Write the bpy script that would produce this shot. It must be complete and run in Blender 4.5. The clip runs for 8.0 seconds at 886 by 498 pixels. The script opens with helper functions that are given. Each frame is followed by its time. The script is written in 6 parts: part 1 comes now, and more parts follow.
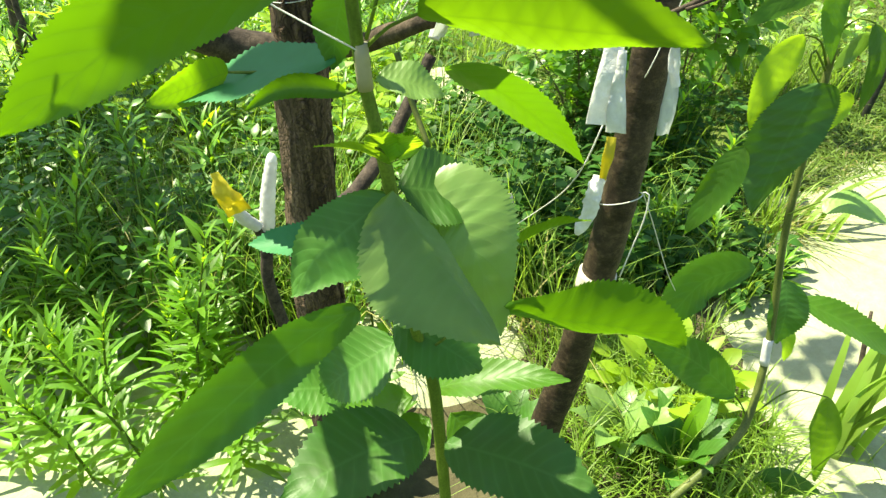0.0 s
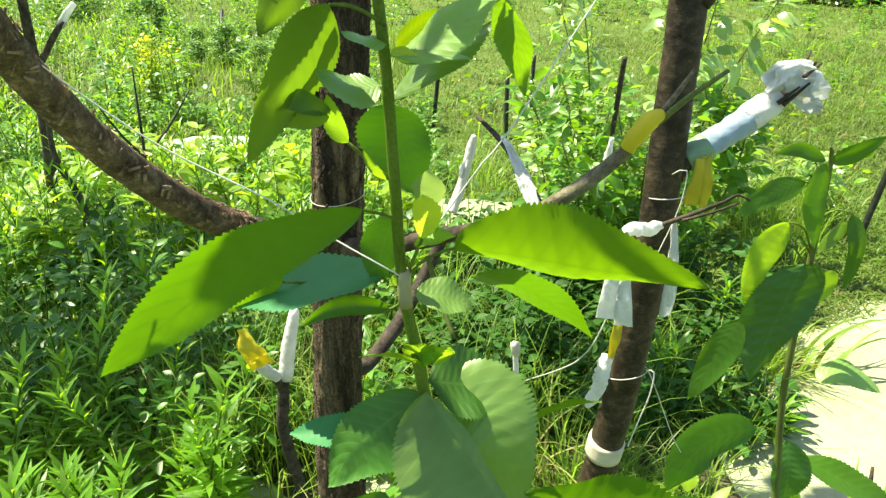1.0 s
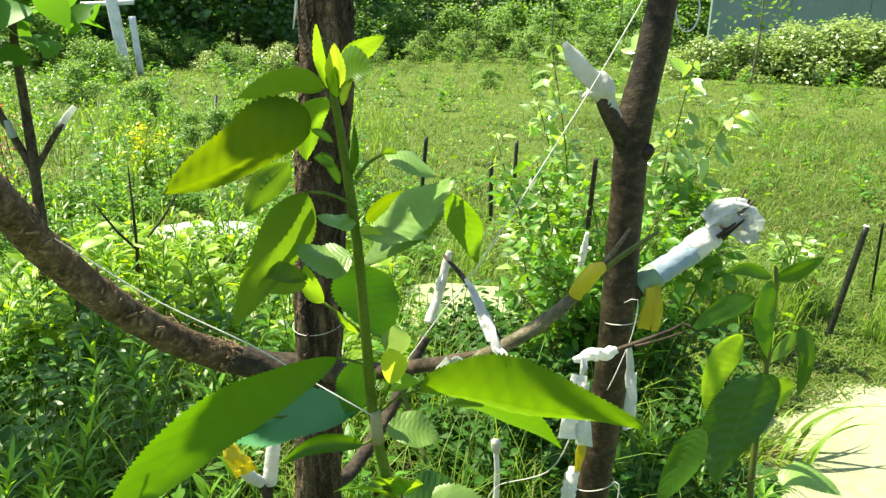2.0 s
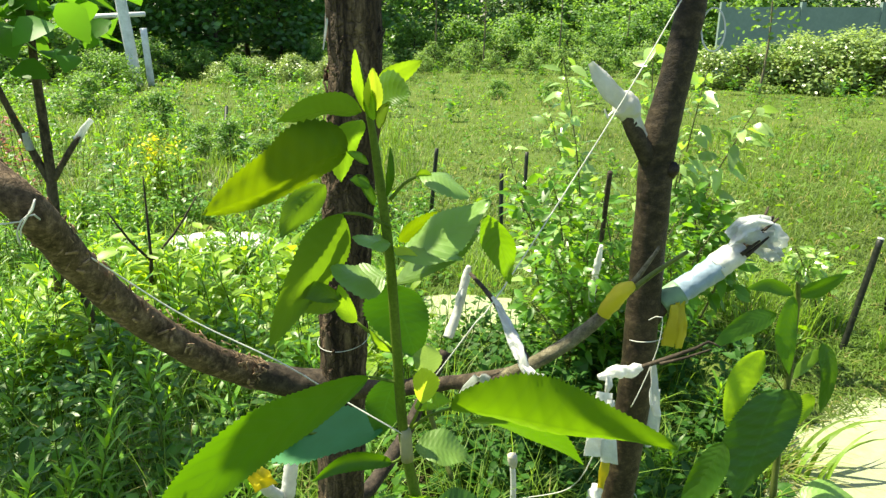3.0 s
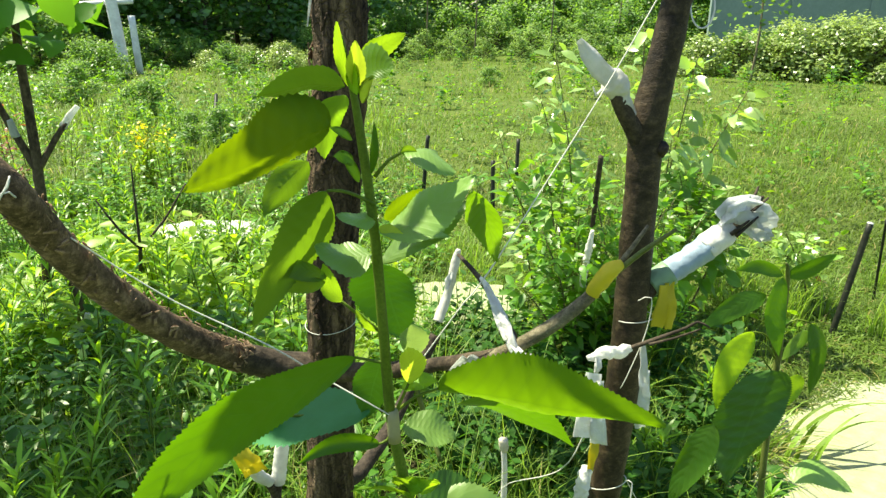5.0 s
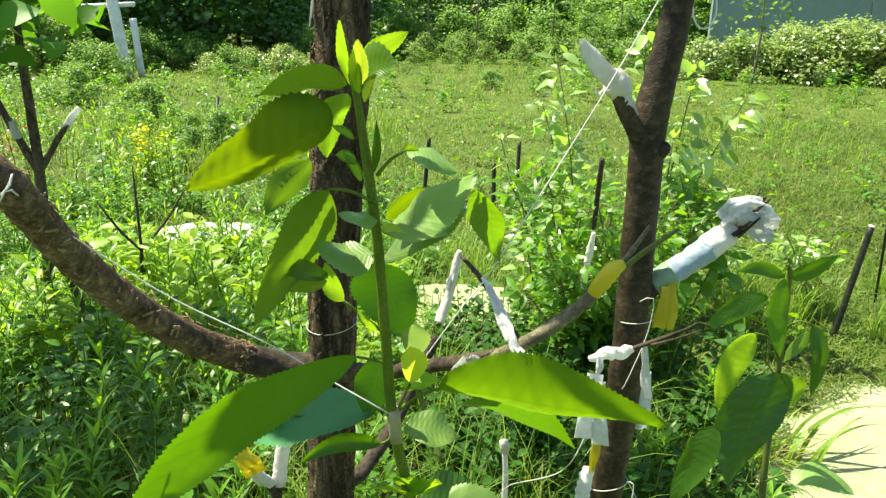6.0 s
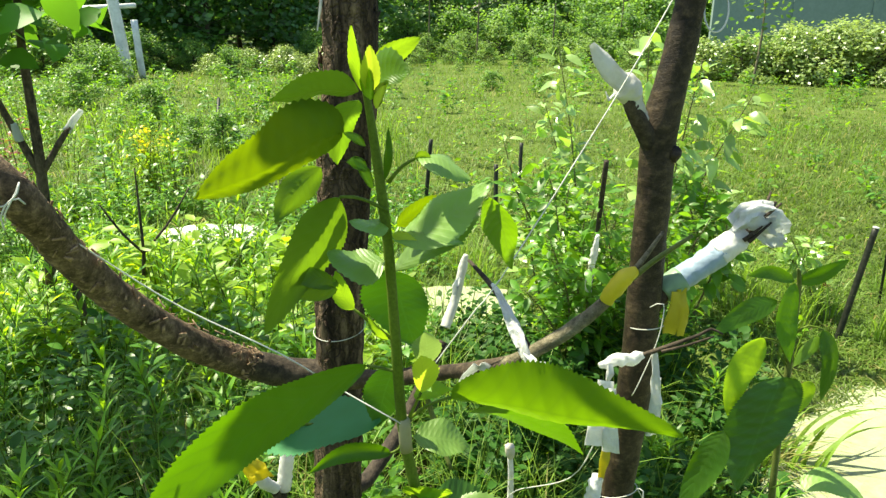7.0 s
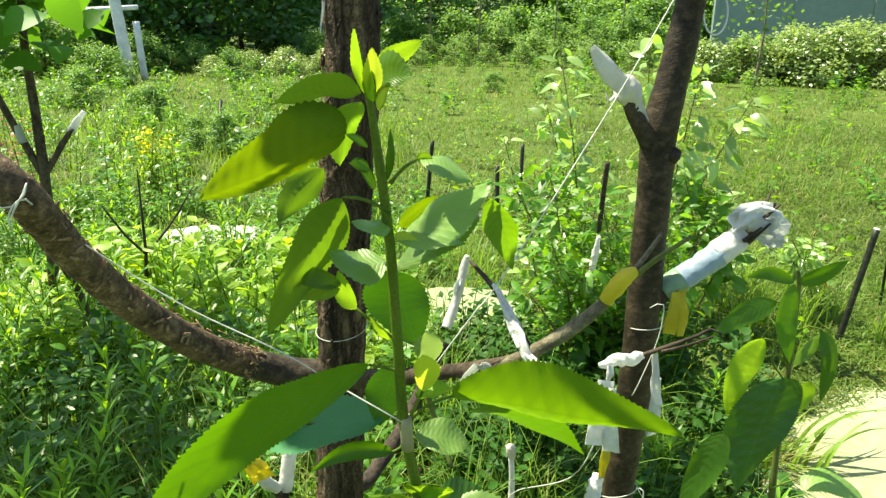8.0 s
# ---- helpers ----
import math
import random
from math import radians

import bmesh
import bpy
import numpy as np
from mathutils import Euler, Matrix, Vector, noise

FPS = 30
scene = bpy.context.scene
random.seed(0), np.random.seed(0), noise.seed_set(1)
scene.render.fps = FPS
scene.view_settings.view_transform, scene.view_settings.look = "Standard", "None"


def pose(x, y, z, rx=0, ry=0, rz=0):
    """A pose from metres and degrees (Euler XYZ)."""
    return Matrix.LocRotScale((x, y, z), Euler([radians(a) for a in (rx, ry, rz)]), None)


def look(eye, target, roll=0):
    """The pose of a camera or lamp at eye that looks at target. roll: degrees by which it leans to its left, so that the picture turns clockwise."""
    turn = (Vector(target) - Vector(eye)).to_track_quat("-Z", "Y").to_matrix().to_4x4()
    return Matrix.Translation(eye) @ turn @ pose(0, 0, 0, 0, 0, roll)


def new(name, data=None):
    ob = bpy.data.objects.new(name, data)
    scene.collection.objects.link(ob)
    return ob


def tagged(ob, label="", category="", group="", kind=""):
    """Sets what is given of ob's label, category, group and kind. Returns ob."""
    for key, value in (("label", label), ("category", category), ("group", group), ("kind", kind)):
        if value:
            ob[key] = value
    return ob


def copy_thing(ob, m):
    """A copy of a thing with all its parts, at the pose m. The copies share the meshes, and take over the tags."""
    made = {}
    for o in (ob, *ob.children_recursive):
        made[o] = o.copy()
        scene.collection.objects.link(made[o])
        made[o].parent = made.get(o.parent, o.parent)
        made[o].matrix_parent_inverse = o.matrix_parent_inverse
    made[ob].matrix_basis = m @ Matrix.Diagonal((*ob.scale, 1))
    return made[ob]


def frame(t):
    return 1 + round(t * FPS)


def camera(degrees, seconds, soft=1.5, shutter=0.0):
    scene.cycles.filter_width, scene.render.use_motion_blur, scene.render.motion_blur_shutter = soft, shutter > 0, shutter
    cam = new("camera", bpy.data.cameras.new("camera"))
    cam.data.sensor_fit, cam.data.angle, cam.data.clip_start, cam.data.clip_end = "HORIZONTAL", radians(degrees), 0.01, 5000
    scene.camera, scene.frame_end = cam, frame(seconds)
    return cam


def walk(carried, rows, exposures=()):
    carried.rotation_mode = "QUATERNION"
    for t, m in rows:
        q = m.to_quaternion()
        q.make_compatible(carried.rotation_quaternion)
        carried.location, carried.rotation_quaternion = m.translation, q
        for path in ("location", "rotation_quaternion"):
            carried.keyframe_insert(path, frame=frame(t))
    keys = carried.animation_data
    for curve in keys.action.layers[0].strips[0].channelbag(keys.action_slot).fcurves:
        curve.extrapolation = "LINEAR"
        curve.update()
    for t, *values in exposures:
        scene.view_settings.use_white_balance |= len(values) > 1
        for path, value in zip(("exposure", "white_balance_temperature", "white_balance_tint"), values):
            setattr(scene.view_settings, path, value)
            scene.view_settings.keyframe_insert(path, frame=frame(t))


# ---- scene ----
cam = camera(66.0, 8.0, soft=1.4)
PATH = [
    (0, (0.042, 0.007, 1.083), (0.016, 1.662, -0.039), -0.5),
    (0.5, (0.02, 0.012, 1.133), (0.013, 1.737, 0.122), 0.3),
    (0.8, (0.02, 0.009, 1.166), (0.003, 1.802, 0.281), 0.6),
    (1, (0.014, -0.01, 1.187), (-0.006, 1.802, 0.341), 0.5),
    (1.5, (0.025, -0.028, 1.225), (0.031, 1.826, 0.475), 1.0),
    (2, (0.036, -0.046, 1.275), (0.042, 1.844, 0.62), 0.2),
    (2.2, (0.034, -0.047, 1.284), (0.032, 1.85, 0.652), -0.3),
    (3.5, (0.008, -0.048, 1.285), (-0.012, 1.85, 0.657), 0.3),
    (4, (0.013, -0.045, 1.279), (0.012, 1.848, 0.635), 0.6),
    (4.5, (0.02, -0.043, 1.276), (0.028, 1.844, 0.614), 0.0),
    (6, (0.019, -0.044, 1.271), (0.024, 1.847, 0.62), 0.1),
    (6.5, (0.013, -0.04, 1.273), (0.011, 1.851, 0.621), -0.2),
    (7, (0.01, -0.035, 1.274), (0.013, 1.856, 0.625), 0.0),
    (7.5, (0.008, -0.038, 1.272), (0.009, 1.855, 0.627), 0.3),
    (8, (0.01, -0.041, 1.275), (0.009, 1.852, 0.63), -0.0),
]
walk(cam, [(t, look(eye, target, roll)) for t, eye, target, roll in PATH],
     exposures=[(0.0, 1.68, 6900, 4), (1.0, 1.58, 6900, 4), (2.0, 1.41, 6900, 4), (3.5, 1.34, 6900, 4), (8.0, 1.34, 6900, 4)])

# ---- world, sun, exposure ----
SUN_FROM = Vector((-0.44, 0.22, 0.90)).normalized()
world = bpy.data.worlds.new("sky")
scene.world = world
world.use_nodes = True
wn = world.node_tree
sky = wn.nodes.new("ShaderNodeTexSky")
sky.sky_type = 'NISHITA'
sky.sun_disc = False
sky.sun_elevation = math.asin(SUN_FROM.z)
sky.sun_rotation = math.atan2(SUN_FROM.x, SUN_FROM.y)
wn.links.new(sky.outputs[0], wn.nodes["Background"].inputs[0])
wn.nodes["Background"].inputs[1].default_value = 0.095
sun = new("sun", bpy.data.lights.new("sun", 'SUN'))
sun.data.energy = 5.0
sun.data.angle = radians(0.5)
sun.data.color = (1.0, 0.95, 0.76)
sun.matrix_world = look(tuple(SUN_FROM * 30), (0, 0, 0))

# ---- materials ----


def material(name):
    m = bpy.data.materials.new(name)
    m.use_nodes = True
    nt = m.node_tree
    return m, nt, nt.nodes["Principled BSDF"]


def node(nt, kind, **values):
    n = nt.nodes.new(kind)
    for key, v in values.items():
        n.inputs[key.replace("_", " ")].default_value = v
    return n


def ramp(nt, fac, stops):
    r = nt.nodes.new("ShaderNodeValToRGB")
    e = r.color_ramp.elements
    while len(e) < len(stops):
        e.new(0.5)
    for el, (p, c) in zip(e, stops):
        el.position, el.color = p, (*c, 1)
    nt.links.new(fac, r.inputs[0])
    return r.outputs[0]


def bump(nt, height, strength, distance, bsdf):
    b = node(nt, "ShaderNodeBump", Strength=strength, Distance=distance)
    nt.links.new(height, b.inputs["Height"])
    nt.links.new(b.outputs[0], bsdf.inputs["Normal"])
    return b


def mixed(nt, kind, fac, a, b):
    n = nt.nodes.new("ShaderNodeMix")
    n.data_type, n.blend_type = 'RGBA', kind
    for sock, v in ((n.inputs[0], fac), (n.inputs[6], a), (n.inputs[7], b)):
        if isinstance(v, (float, tuple)):
            sock.default_value = v if isinstance(v, float) else (*v, 1)
        else:
            nt.links.new(v, sock)
    return n.outputs[2]


def noise_tex(nt, scale, detail=4.0, rough=0.55, coords="Object", stretch=None):
    tc = nt.nodes.new("ShaderNodeTexCoord")
    n = node(nt, "ShaderNodeTexNoise", Scale=scale, Detail=detail, Roughness=rough)
    src = tc.outputs[coords]
    if stretch:
        mp = nt.nodes.new("ShaderNodeMapping")
        mp.inputs["Scale"].default_value = stretch
        nt.links.new(src, mp.inputs[0])
        src = mp.outputs[0]
    nt.links.new(src, n.inputs["Vector"])
    return n.outputs["Fac"]


def bark(name, dark, mid, light, scale=60.0, stretch=(1, 1, 0.35), depth=0.006, rough=0.85, cracks=0.0):
    m, nt, b = material(name)
    big = noise_tex(nt, scale * 0.3, 5, 0.6, stretch=stretch)
    fine = noise_tex(nt, scale, 8, 0.7, stretch=stretch)
    grit = noise_tex(nt, scale * 5, 4, 0.7)
    col = ramp(nt, fine, [(0.36, dark), (0.50, mid), (0.66, light)])
    col2 = ramp(nt, big, [(0.38, dark), (0.62, light)])
    both = mixed(nt, 'MIX', 0.3, col, col2)
    both = mixed(nt, 'MULTIPLY', 0.5, both, ramp(nt, grit, [(0.35, (0.45, 0.45, 0.45)), (0.6, (1.15, 1.15, 1.15))]))
    height = fine
    if cracks:
        tc = nt.nodes.new("ShaderNodeTexCoord")
        mp = nt.nodes.new("ShaderNodeMapping")
        mp.inputs["Scale"].default_value = stretch
        vo = nt.nodes.new("ShaderNodeTexVoronoi")
        vo.feature = 'DISTANCE_TO_EDGE'
        vo.inputs["Scale"].default_value = scale * 1.6
        warp = nt.nodes.new("ShaderNodeVectorMath")
        nz = node(nt, "ShaderNodeTexNoise", Scale=scale * 0.8, Detail=3.0)
        nt.links.new(tc.outputs["Object"], nz.inputs["Vector"])
        nt.links.new(tc.outputs["Object"], mp.inputs[0])
        scl = nt.nodes.new("ShaderNodeVectorMath")
        scl.operation = 'SCALE'
        scl.inputs["Scale"].default_value = 0.025
        nt.links.new(nz.outputs["Color"], scl.inputs[0])
        nt.links.new(mp.outputs[0], warp.inputs[0])
        nt.links.new(scl.outputs[0], warp.inputs[1])
        nt.links.new(warp.outputs[0], vo.inputs["Vector"])
        edge = ramp(nt, vo.outputs["Distance"], [(0.0, (0, 0, 0)), (0.16, (1, 1, 1))])
        both = mixed(nt, 'MULTIPLY', cracks, both, edge)
        height = mixed(nt, 'MULTIPLY', cracks, fine, edge)
    nt.links.new(both, b.inputs["Base Color"])
    b.inputs["Roughness"].default_value = rough
    b.inputs["Specular IOR Level"].default_value = 0.25
    bump(nt, height, 1.0, depth, b)
    return m


def leafy(name, top, through_col, fac=0.45, veins=True, rough=0.42, vary=0.25, spec=0.4, patches=False, ribs=0.3):
    """Leaf: glossy upper layer over a body that lets light through; veins run along the leaf's own uv."""
    m, nt, b = material(name)
    info = nt.nodes.new("ShaderNodeNewGeometry")
    n1 = noise_tex(nt, 35.0, 4)
    bright = node(nt, "ShaderNodeHueSaturation")
    mr = node(nt, "ShaderNodeMapRange")
    mr.inputs[3].default_value, mr.inputs[4].default_value = 1 - vary, 1 + vary
    oi = nt.nodes.new("ShaderNodeObjectInfo")
    both = nt.nodes.new("ShaderNodeMath")
    both.operation = 'ADD'
    wrapped = nt.nodes.new("ShaderNodeMath")
    wrapped.operation = 'FRACT'
    nt.links.new(info.outputs["Random Per Island"], both.inputs[0])
    nt.links.new(oi.outputs["Random"], both.inputs[1])
    nt.links.new(both.outputs[0], wrapped.inputs[0])
    nt.links.new(wrapped.outputs[0], mr.inputs[0])
    nt.links.new(mr.outputs[0], bright.inputs["Value"])
    hue = node(nt, "ShaderNodeMapRange")
    hue.inputs[3].default_value, hue.inputs[4].default_value = 0.485, 0.515
    nt.links.new(n1, hue.inputs[0])
    nt.links.new(hue.outputs[0], bright.inputs["Hue"])
    if patches:
        n1 = noise_tex(nt, 0.9, 6, 0.6)
        n1 = ramp(nt, n1, [(0.36, (0.0, 0.0, 0.0)), (0.64, (1.0, 1.0, 1.0))])
    base = mixed(nt, 'MIX', n1, (0.080, 0.120, 0.020) if patches else tuple(c * 0.75 for c in top), tuple(min(1.0, c * 1.25) for c in top))
    height = n1
    if veins:
        uv = nt.nodes.new("ShaderNodeTexCoord")
        sep = nt.nodes.new("ShaderNodeSeparateXYZ")
        nt.links.new(uv.outputs["UV"], sep.inputs[0])

        def calc(op, a, c=None):
            k = nt.nodes.new("ShaderNodeMath")
            k.operation = op
            for s, v in zip(k.inputs, (a, c)):
                if v is None:
                    continue
                if isinstance(v, float):
                    s.default_value = v
                else:
                    nt.links.new(v, s)
            return k.outputs[0]
        v = calc('ABSOLUTE', calc('SUBTRACT', sep.outputs[1], 0.5))
        rib = calc('MAXIMUM', calc('SUBTRACT', 1.0, calc('MULTIPLY', v, 30.0)), 0.0)
        side = calc('FRACT', calc('MULTIPLY', calc('SUBTRACT', sep.outputs[0], calc('MULTIPLY', v, 0.35)), 11.0))
        sv = calc('ABSOLUTE', calc('SUBTRACT', side, 0.5))
        line = calc('MAXIMUM', calc('SUBTRACT', 1.0, calc('MULTIPLY', sv, 4.5)), 0.0)
        vein = calc('MAXIMUM', rib, calc('MULTIPLY', line, 0.55))
        base = mixed(nt, 'MIX', calc('MULTIPLY', vein, ribs), base, tuple(min(1.0, c * 2.2 + 0.03) for c in top))
        height = calc('ADD', calc('POWER', calc('MULTIPLY', sv, 2.0), 0.5), calc('MULTIPLY', n1, 0.5))
    nt.links.new(base, bright.inputs["Color"])
    nt.links.new(bright.outputs[0], b.inputs["Base Color"])
    b.inputs["Roughness"].default_value = rough
    b.inputs["Specular IOR Level"].default_value = spec
    if veins:
        bump(nt, height, min(0.5, 0.05 + ribs), 0.0008, b)
    tr = nt.nodes.new("ShaderNodeBsdfTranslucent")
    tcol = mixed(nt, 'MULTIPLY', 0.5, through_col, bright.outputs[0])
    hs = node(nt, "ShaderNodeHueSaturation")
    nt.links.new(mr.outputs[0], hs.inputs["Value"])
    hs.inputs["Color"].default_value = (*through_col, 1)
    if veins:
        nt.links.new(mixed(nt, 'MIX', calc('MULTIPLY', vein, 0.55), hs.outputs[0], tuple(c * 0.55 for c in through_col)), tr.inputs[0])
    else:
        nt.links.new(hs.outputs[0], tr.inputs[0])
    mix = nt.nodes.new("ShaderNodeMixShader")
    mix.inputs[0].default_value = fac
    nt.links.new(b.outputs[0], mix.inputs[1])
    nt.links.new(tr.outputs[0], mix.inputs[2])
    nt.links.new(mix.outputs[0], nt.nodes["Material Output"].inputs[0])
    return m


def cloth(name, col, rough=0.6, trans=0.25, scale=120.0, depth=0.002, dirt=0.35, spec=0.3):
    """Tape, tissue, plastic film: thin, a little see-through, soiled in patches."""
    m, nt, b = material(name)
    n1 = noise_tex(nt, scale, 5)
    n2 = noise_tex(nt, scale * 0.2, 3)
    c = ramp(nt, n2, [(0.3, tuple(v * (1 - dirt) for v in col)), (0.6, col)])
    nt.links.new(mixed(nt, 'MULTIPLY', 0.25, c, ramp(nt, n1, [(0.3, (0.5, 0.5, 0.48)), (0.6, (1, 1, 1))])), b.inputs["Base Color"])
    b.inputs["Roughness"].default_value = rough
    b.inputs["Specular IOR Level"].default_value = spec
    bump(nt, n1, 0.6, depth, b)
    if trans:
        tr = nt.nodes.new("ShaderNodeBsdfTranslucent")
        tr.inputs[0].default_value = (*col, 1)
        mix = nt.nodes.new("ShaderNodeMixShader")
        mix.inputs[0].default_value = trans
        nt.links.new(b.outputs[0], mix.inputs[1])
        nt.links.new(tr.outputs[0], mix.inputs[2])
        nt.links.new(mix.outputs[0], nt.nodes["Material Output"].inputs[0])
    return m


def ground_material(name, a, b_, c, scale, depth):
    m, nt, b = material(name)
    n1 = noise_tex(nt, scale, 8, 0.65)
    n2 = noise_tex(nt, scale * 0.07, 4)
    c1 = ramp(nt, n1, [(0.3, a), (0.5, b_), (0.72, c)])
    c2 = ramp(nt, n2, [(0.35, a), (0.65, c)])
    nt.links.new(mixed(nt, 'MIX', 0.4, c1, c2), b.inputs["Base Color"])
    b.inputs["Roughness"].default_value = 0.95
    b.inputs["Specular IOR Level"].default_value = 0.15
    bump(nt, n1, 0.7, depth, b)
    return m


BARK_LEFT = bark("old_bark", (0.013, 0.009, 0.006), (0.058, 0.038, 0.023), (0.30, 0.21, 0.13), 70.0, (1, 1, 0.13), 0.008, 0.9, 0.45)
BARK_BRANCH = bark("branch_bark", (0.030, 0.019, 0.012), (0.105, 0.070, 0.043), (0.36, 0.25, 0.16), 110.0, (1, 1, 1), 0.003, 0.9, 0.22)
BARK_SHRED = bark("peeling_bark", (0.10, 0.062, 0.036), (0.24, 0.155, 0.090), (0.48, 0.34, 0.22), 140.0, (1, 1, 1), 0.001, 0.85)
BARK_RIGHT = bark("cherry_bark", (0.009, 0.006, 0.004), (0.028, 0.019, 0.011), (0.095, 0.068, 0.040), 90.0, (0.9, 0.9, 1.25), 0.002, 0.58)
BARK_GREY = bark("grey_twig_bark", (0.06, 0.052, 0.032), (0.16, 0.14, 0.085), (0.30, 0.26, 0.17), 120.0, (1, 1, 1), 0.003)
BARK_DARK = bark("dark_twig_bark", (0.015, 0.012, 0.010), (0.05, 0.038, 0.028), (0.11, 0.085, 0.06), 90.0, (1, 1, 1), 0.003)
BARK_STEM = bark("brown_stem_bark", (0.022, 0.016, 0.011), (0.07, 0.052, 0.034), (0.16, 0.12, 0.08), 90.0, (1, 1, 0.5), 0.003)
STEM_GREEN = bark("green_stem_skin", (0.055, 0.100, 0.006), (0.092, 0.150, 0.010), (0.140, 0.200, 0.022), 80.0, (1, 1, 0.2), 0.0006, 0.6)
STEM_OLIVE = bark("olive_stem_skin", (0.06, 0.085, 0.018), (0.095, 0.125, 0.026), (0.15, 0.17, 0.045), 80.0, (1, 1, 0.2), 0.0006, 0.5)
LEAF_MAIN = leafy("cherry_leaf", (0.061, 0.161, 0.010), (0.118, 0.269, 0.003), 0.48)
# Sunlit copy of the cherry leaf: the sun's glow is put into its colours.
LEAF_LIT = leafy("sunlit_cherry_leaf", (0.066, 0.150, 0.012), (0.225, 0.430, 0.006), 0.55)
LEAF_SOFT = leafy("soft_cherry_leaf", (0.095, 0.190, 0.018), (0.240, 0.430, 0.014), 0.52, rough=0.5)
# Shaded copy of the cherry leaf: darker colours stand in for shade.
LEAF_SHADED = leafy("shaded_cherry_leaf", (0.042, 0.122, 0.012), (0.09, 0.25, 0.004), 0.22, rough=0.48, spec=0.4)
LEAF_OLIVE = leafy("olive_cherry_leaf", (0.065, 0.145, 0.014), (0.26, 0.39, 0.004), 0.46)
# Teal puts the sky's reflection and shade into the leaf colour.
LEAF_TEAL = leafy("sky_teal_leaf", (0.042, 0.185, 0.066), (0.08, 0.26, 0.03), 0.22, rough=0.55, spec=0.22, ribs=0.05)
LEAF_YOUNG = leafy("young_leaf", (0.12, 0.25, 0.02), (0.42, 0.66, 0.02), 0.5)
# Paled base colour carries the sun and sky sheen of upturned leaves.
LEAF_BLUE = leafy("waxy_sheen_leaf", (0.150, 0.260, 0.055), (0.30, 0.56, 0.045), 0.30, rough=0.42, spec=0.6, ribs=0.18)
LEAF_PALE = leafy("pale_leaf", (0.24, 0.36, 0.10), (0.50, 0.72, 0.14), 0.35, rough=0.5)
# Yellow includes the sunlight that glows through the blades.
LEAF_YELLOW = leafy("sunlit_yellow_leaf", (0.34, 0.40, 0.03), (0.66, 0.82, 0.05), 0.5)
WEED_A = leafy("willow_weed_leaf", (0.105, 0.235, 0.020), (0.42, 0.70, 0.02), 0.42, False, rough=0.40, spec=0.46, vary=0.35)
WEED_B = leafy("dark_weed_leaf", (0.075, 0.185, 0.018), (0.30, 0.58, 0.02), 0.38, False, rough=0.40, spec=0.46, vary=0.35)
# Weed green darkened to stand in for the shade between the trees.
WEED_SHADED = leafy("shaded_weed_leaf", (0.032, 0.095, 0.012), (0.10, 0.28, 0.01), 0.25, False, rough=0.55, spec=0.22)
WEED_C = leafy("lime_leaf", (0.20, 0.32, 0.02), (0.62, 0.82, 0.03), 0.45, False)
SAPLING_LEAF = leafy("sapling_leaf", (0.25, 0.37, 0.11), (0.46, 0.74, 0.07), 0.36, False, rough=0.28, vary=0.35, spec=0.9)
GRASS = leafy("grass_blade", (0.145, 0.240, 0.030), (0.40, 0.62, 0.05), 0.36, False, 0.5, 0.35)
GRASS_LAWN = leafy("lawn_blade", (0.093, 0.158, 0.022), (0.22, 0.375, 0.029), 0.30, False, 0.55, 0.30, 0.3, True)
GRASS_DRY = leafy("dry_grass_blade", (0.25, 0.23, 0.08), (0.55, 0.50, 0.16), 0.35, False, 0.6, 0.3)
TREE_LEAF = leafy("tree_leaf", (0.105, 0.205, 0.045), (0.32, 0.56, 0.06), 0.38, False, 0.5, 0.4)
SHRUB_LEAF = leafy("pale_shrub_leaf", (0.16, 0.26, 0.07), (0.40, 0.60, 0.10), 0.38, False, 0.55, 0.35)
TREE_DARK = leafy("dark_tree_leaf", (0.055, 0.140, 0.036), (0.21, 0.45, 0.04), 0.36, False, 0.38, 0.45, 0.6)
# Paler, bluer green: distance haze is mixed into the leaf colour.
HAZED_LEAF = leafy("hazed_tree_leaf", (0.085, 0.165, 0.068), (0.30, 0.50, 0.10), 0.38, False, 0.45, 0.45)
HEDGE_LEAF = leafy("hedge_leaf", (0.22, 0.30, 0.090), (0.46, 0.62, 0.12), 0.34, False, 0.36, 0.4, 0.8)
CROWN_LEAF = leafy("fruit_tree_leaf", (0.060, 0.155, 0.022), (0.20, 0.46, 0.02), 0.36, False, 0.5, 0.3, 0.25)
FLOWER_YELLOW = leafy("yellow_petal", (0.80, 0.66, 0.01), (0.85, 0.75, 0.02), 0.4, False)
FLOWER_RED = leafy("red_leaf", (0.22, 0.075, 0.03), (0.4, 0.14, 0.05), 0.4, False)
TAPE_WHITE = cloth("white_tape", (0.82, 0.82, 0.78))
# Worn tape, greyed further to take in the shading on it.
TAPE_OLD = cloth("weathered_shaded_tape", (0.72, 0.71, 0.65), 0.6, 0.2)
TISSUE = cloth("white_tissue", (0.85, 0.86, 0.84), 0.8, 0.35, 200.0, 0.004, 0.2)
FILM = cloth("clear_film", (0.80, 0.82, 0.80), 0.3, 0.5, 150.0, 0.004, 0.25, 0.6)
WRAP_BLUE = cloth("pale_blue_wrap", (0.33, 0.43, 0.53), 0.42, 0.12, 90.0, 0.002, 0.3)
WRAP_GREEN = cloth("green_tape", (0.22, 0.34, 0.20), 0.45, 0.1, 90.0, 0.001, 0.3)
TAG_YELLOW = cloth("yellow_tag_plastic", (0.78, 0.68, 0.06), 0.4, 0.45, 60.0, 0.001, 0.3)
BAND = cloth("tan_tape", (0.36, 0.34, 0.20), 0.5, 0.1, 90.0, 0.001, 0.3)
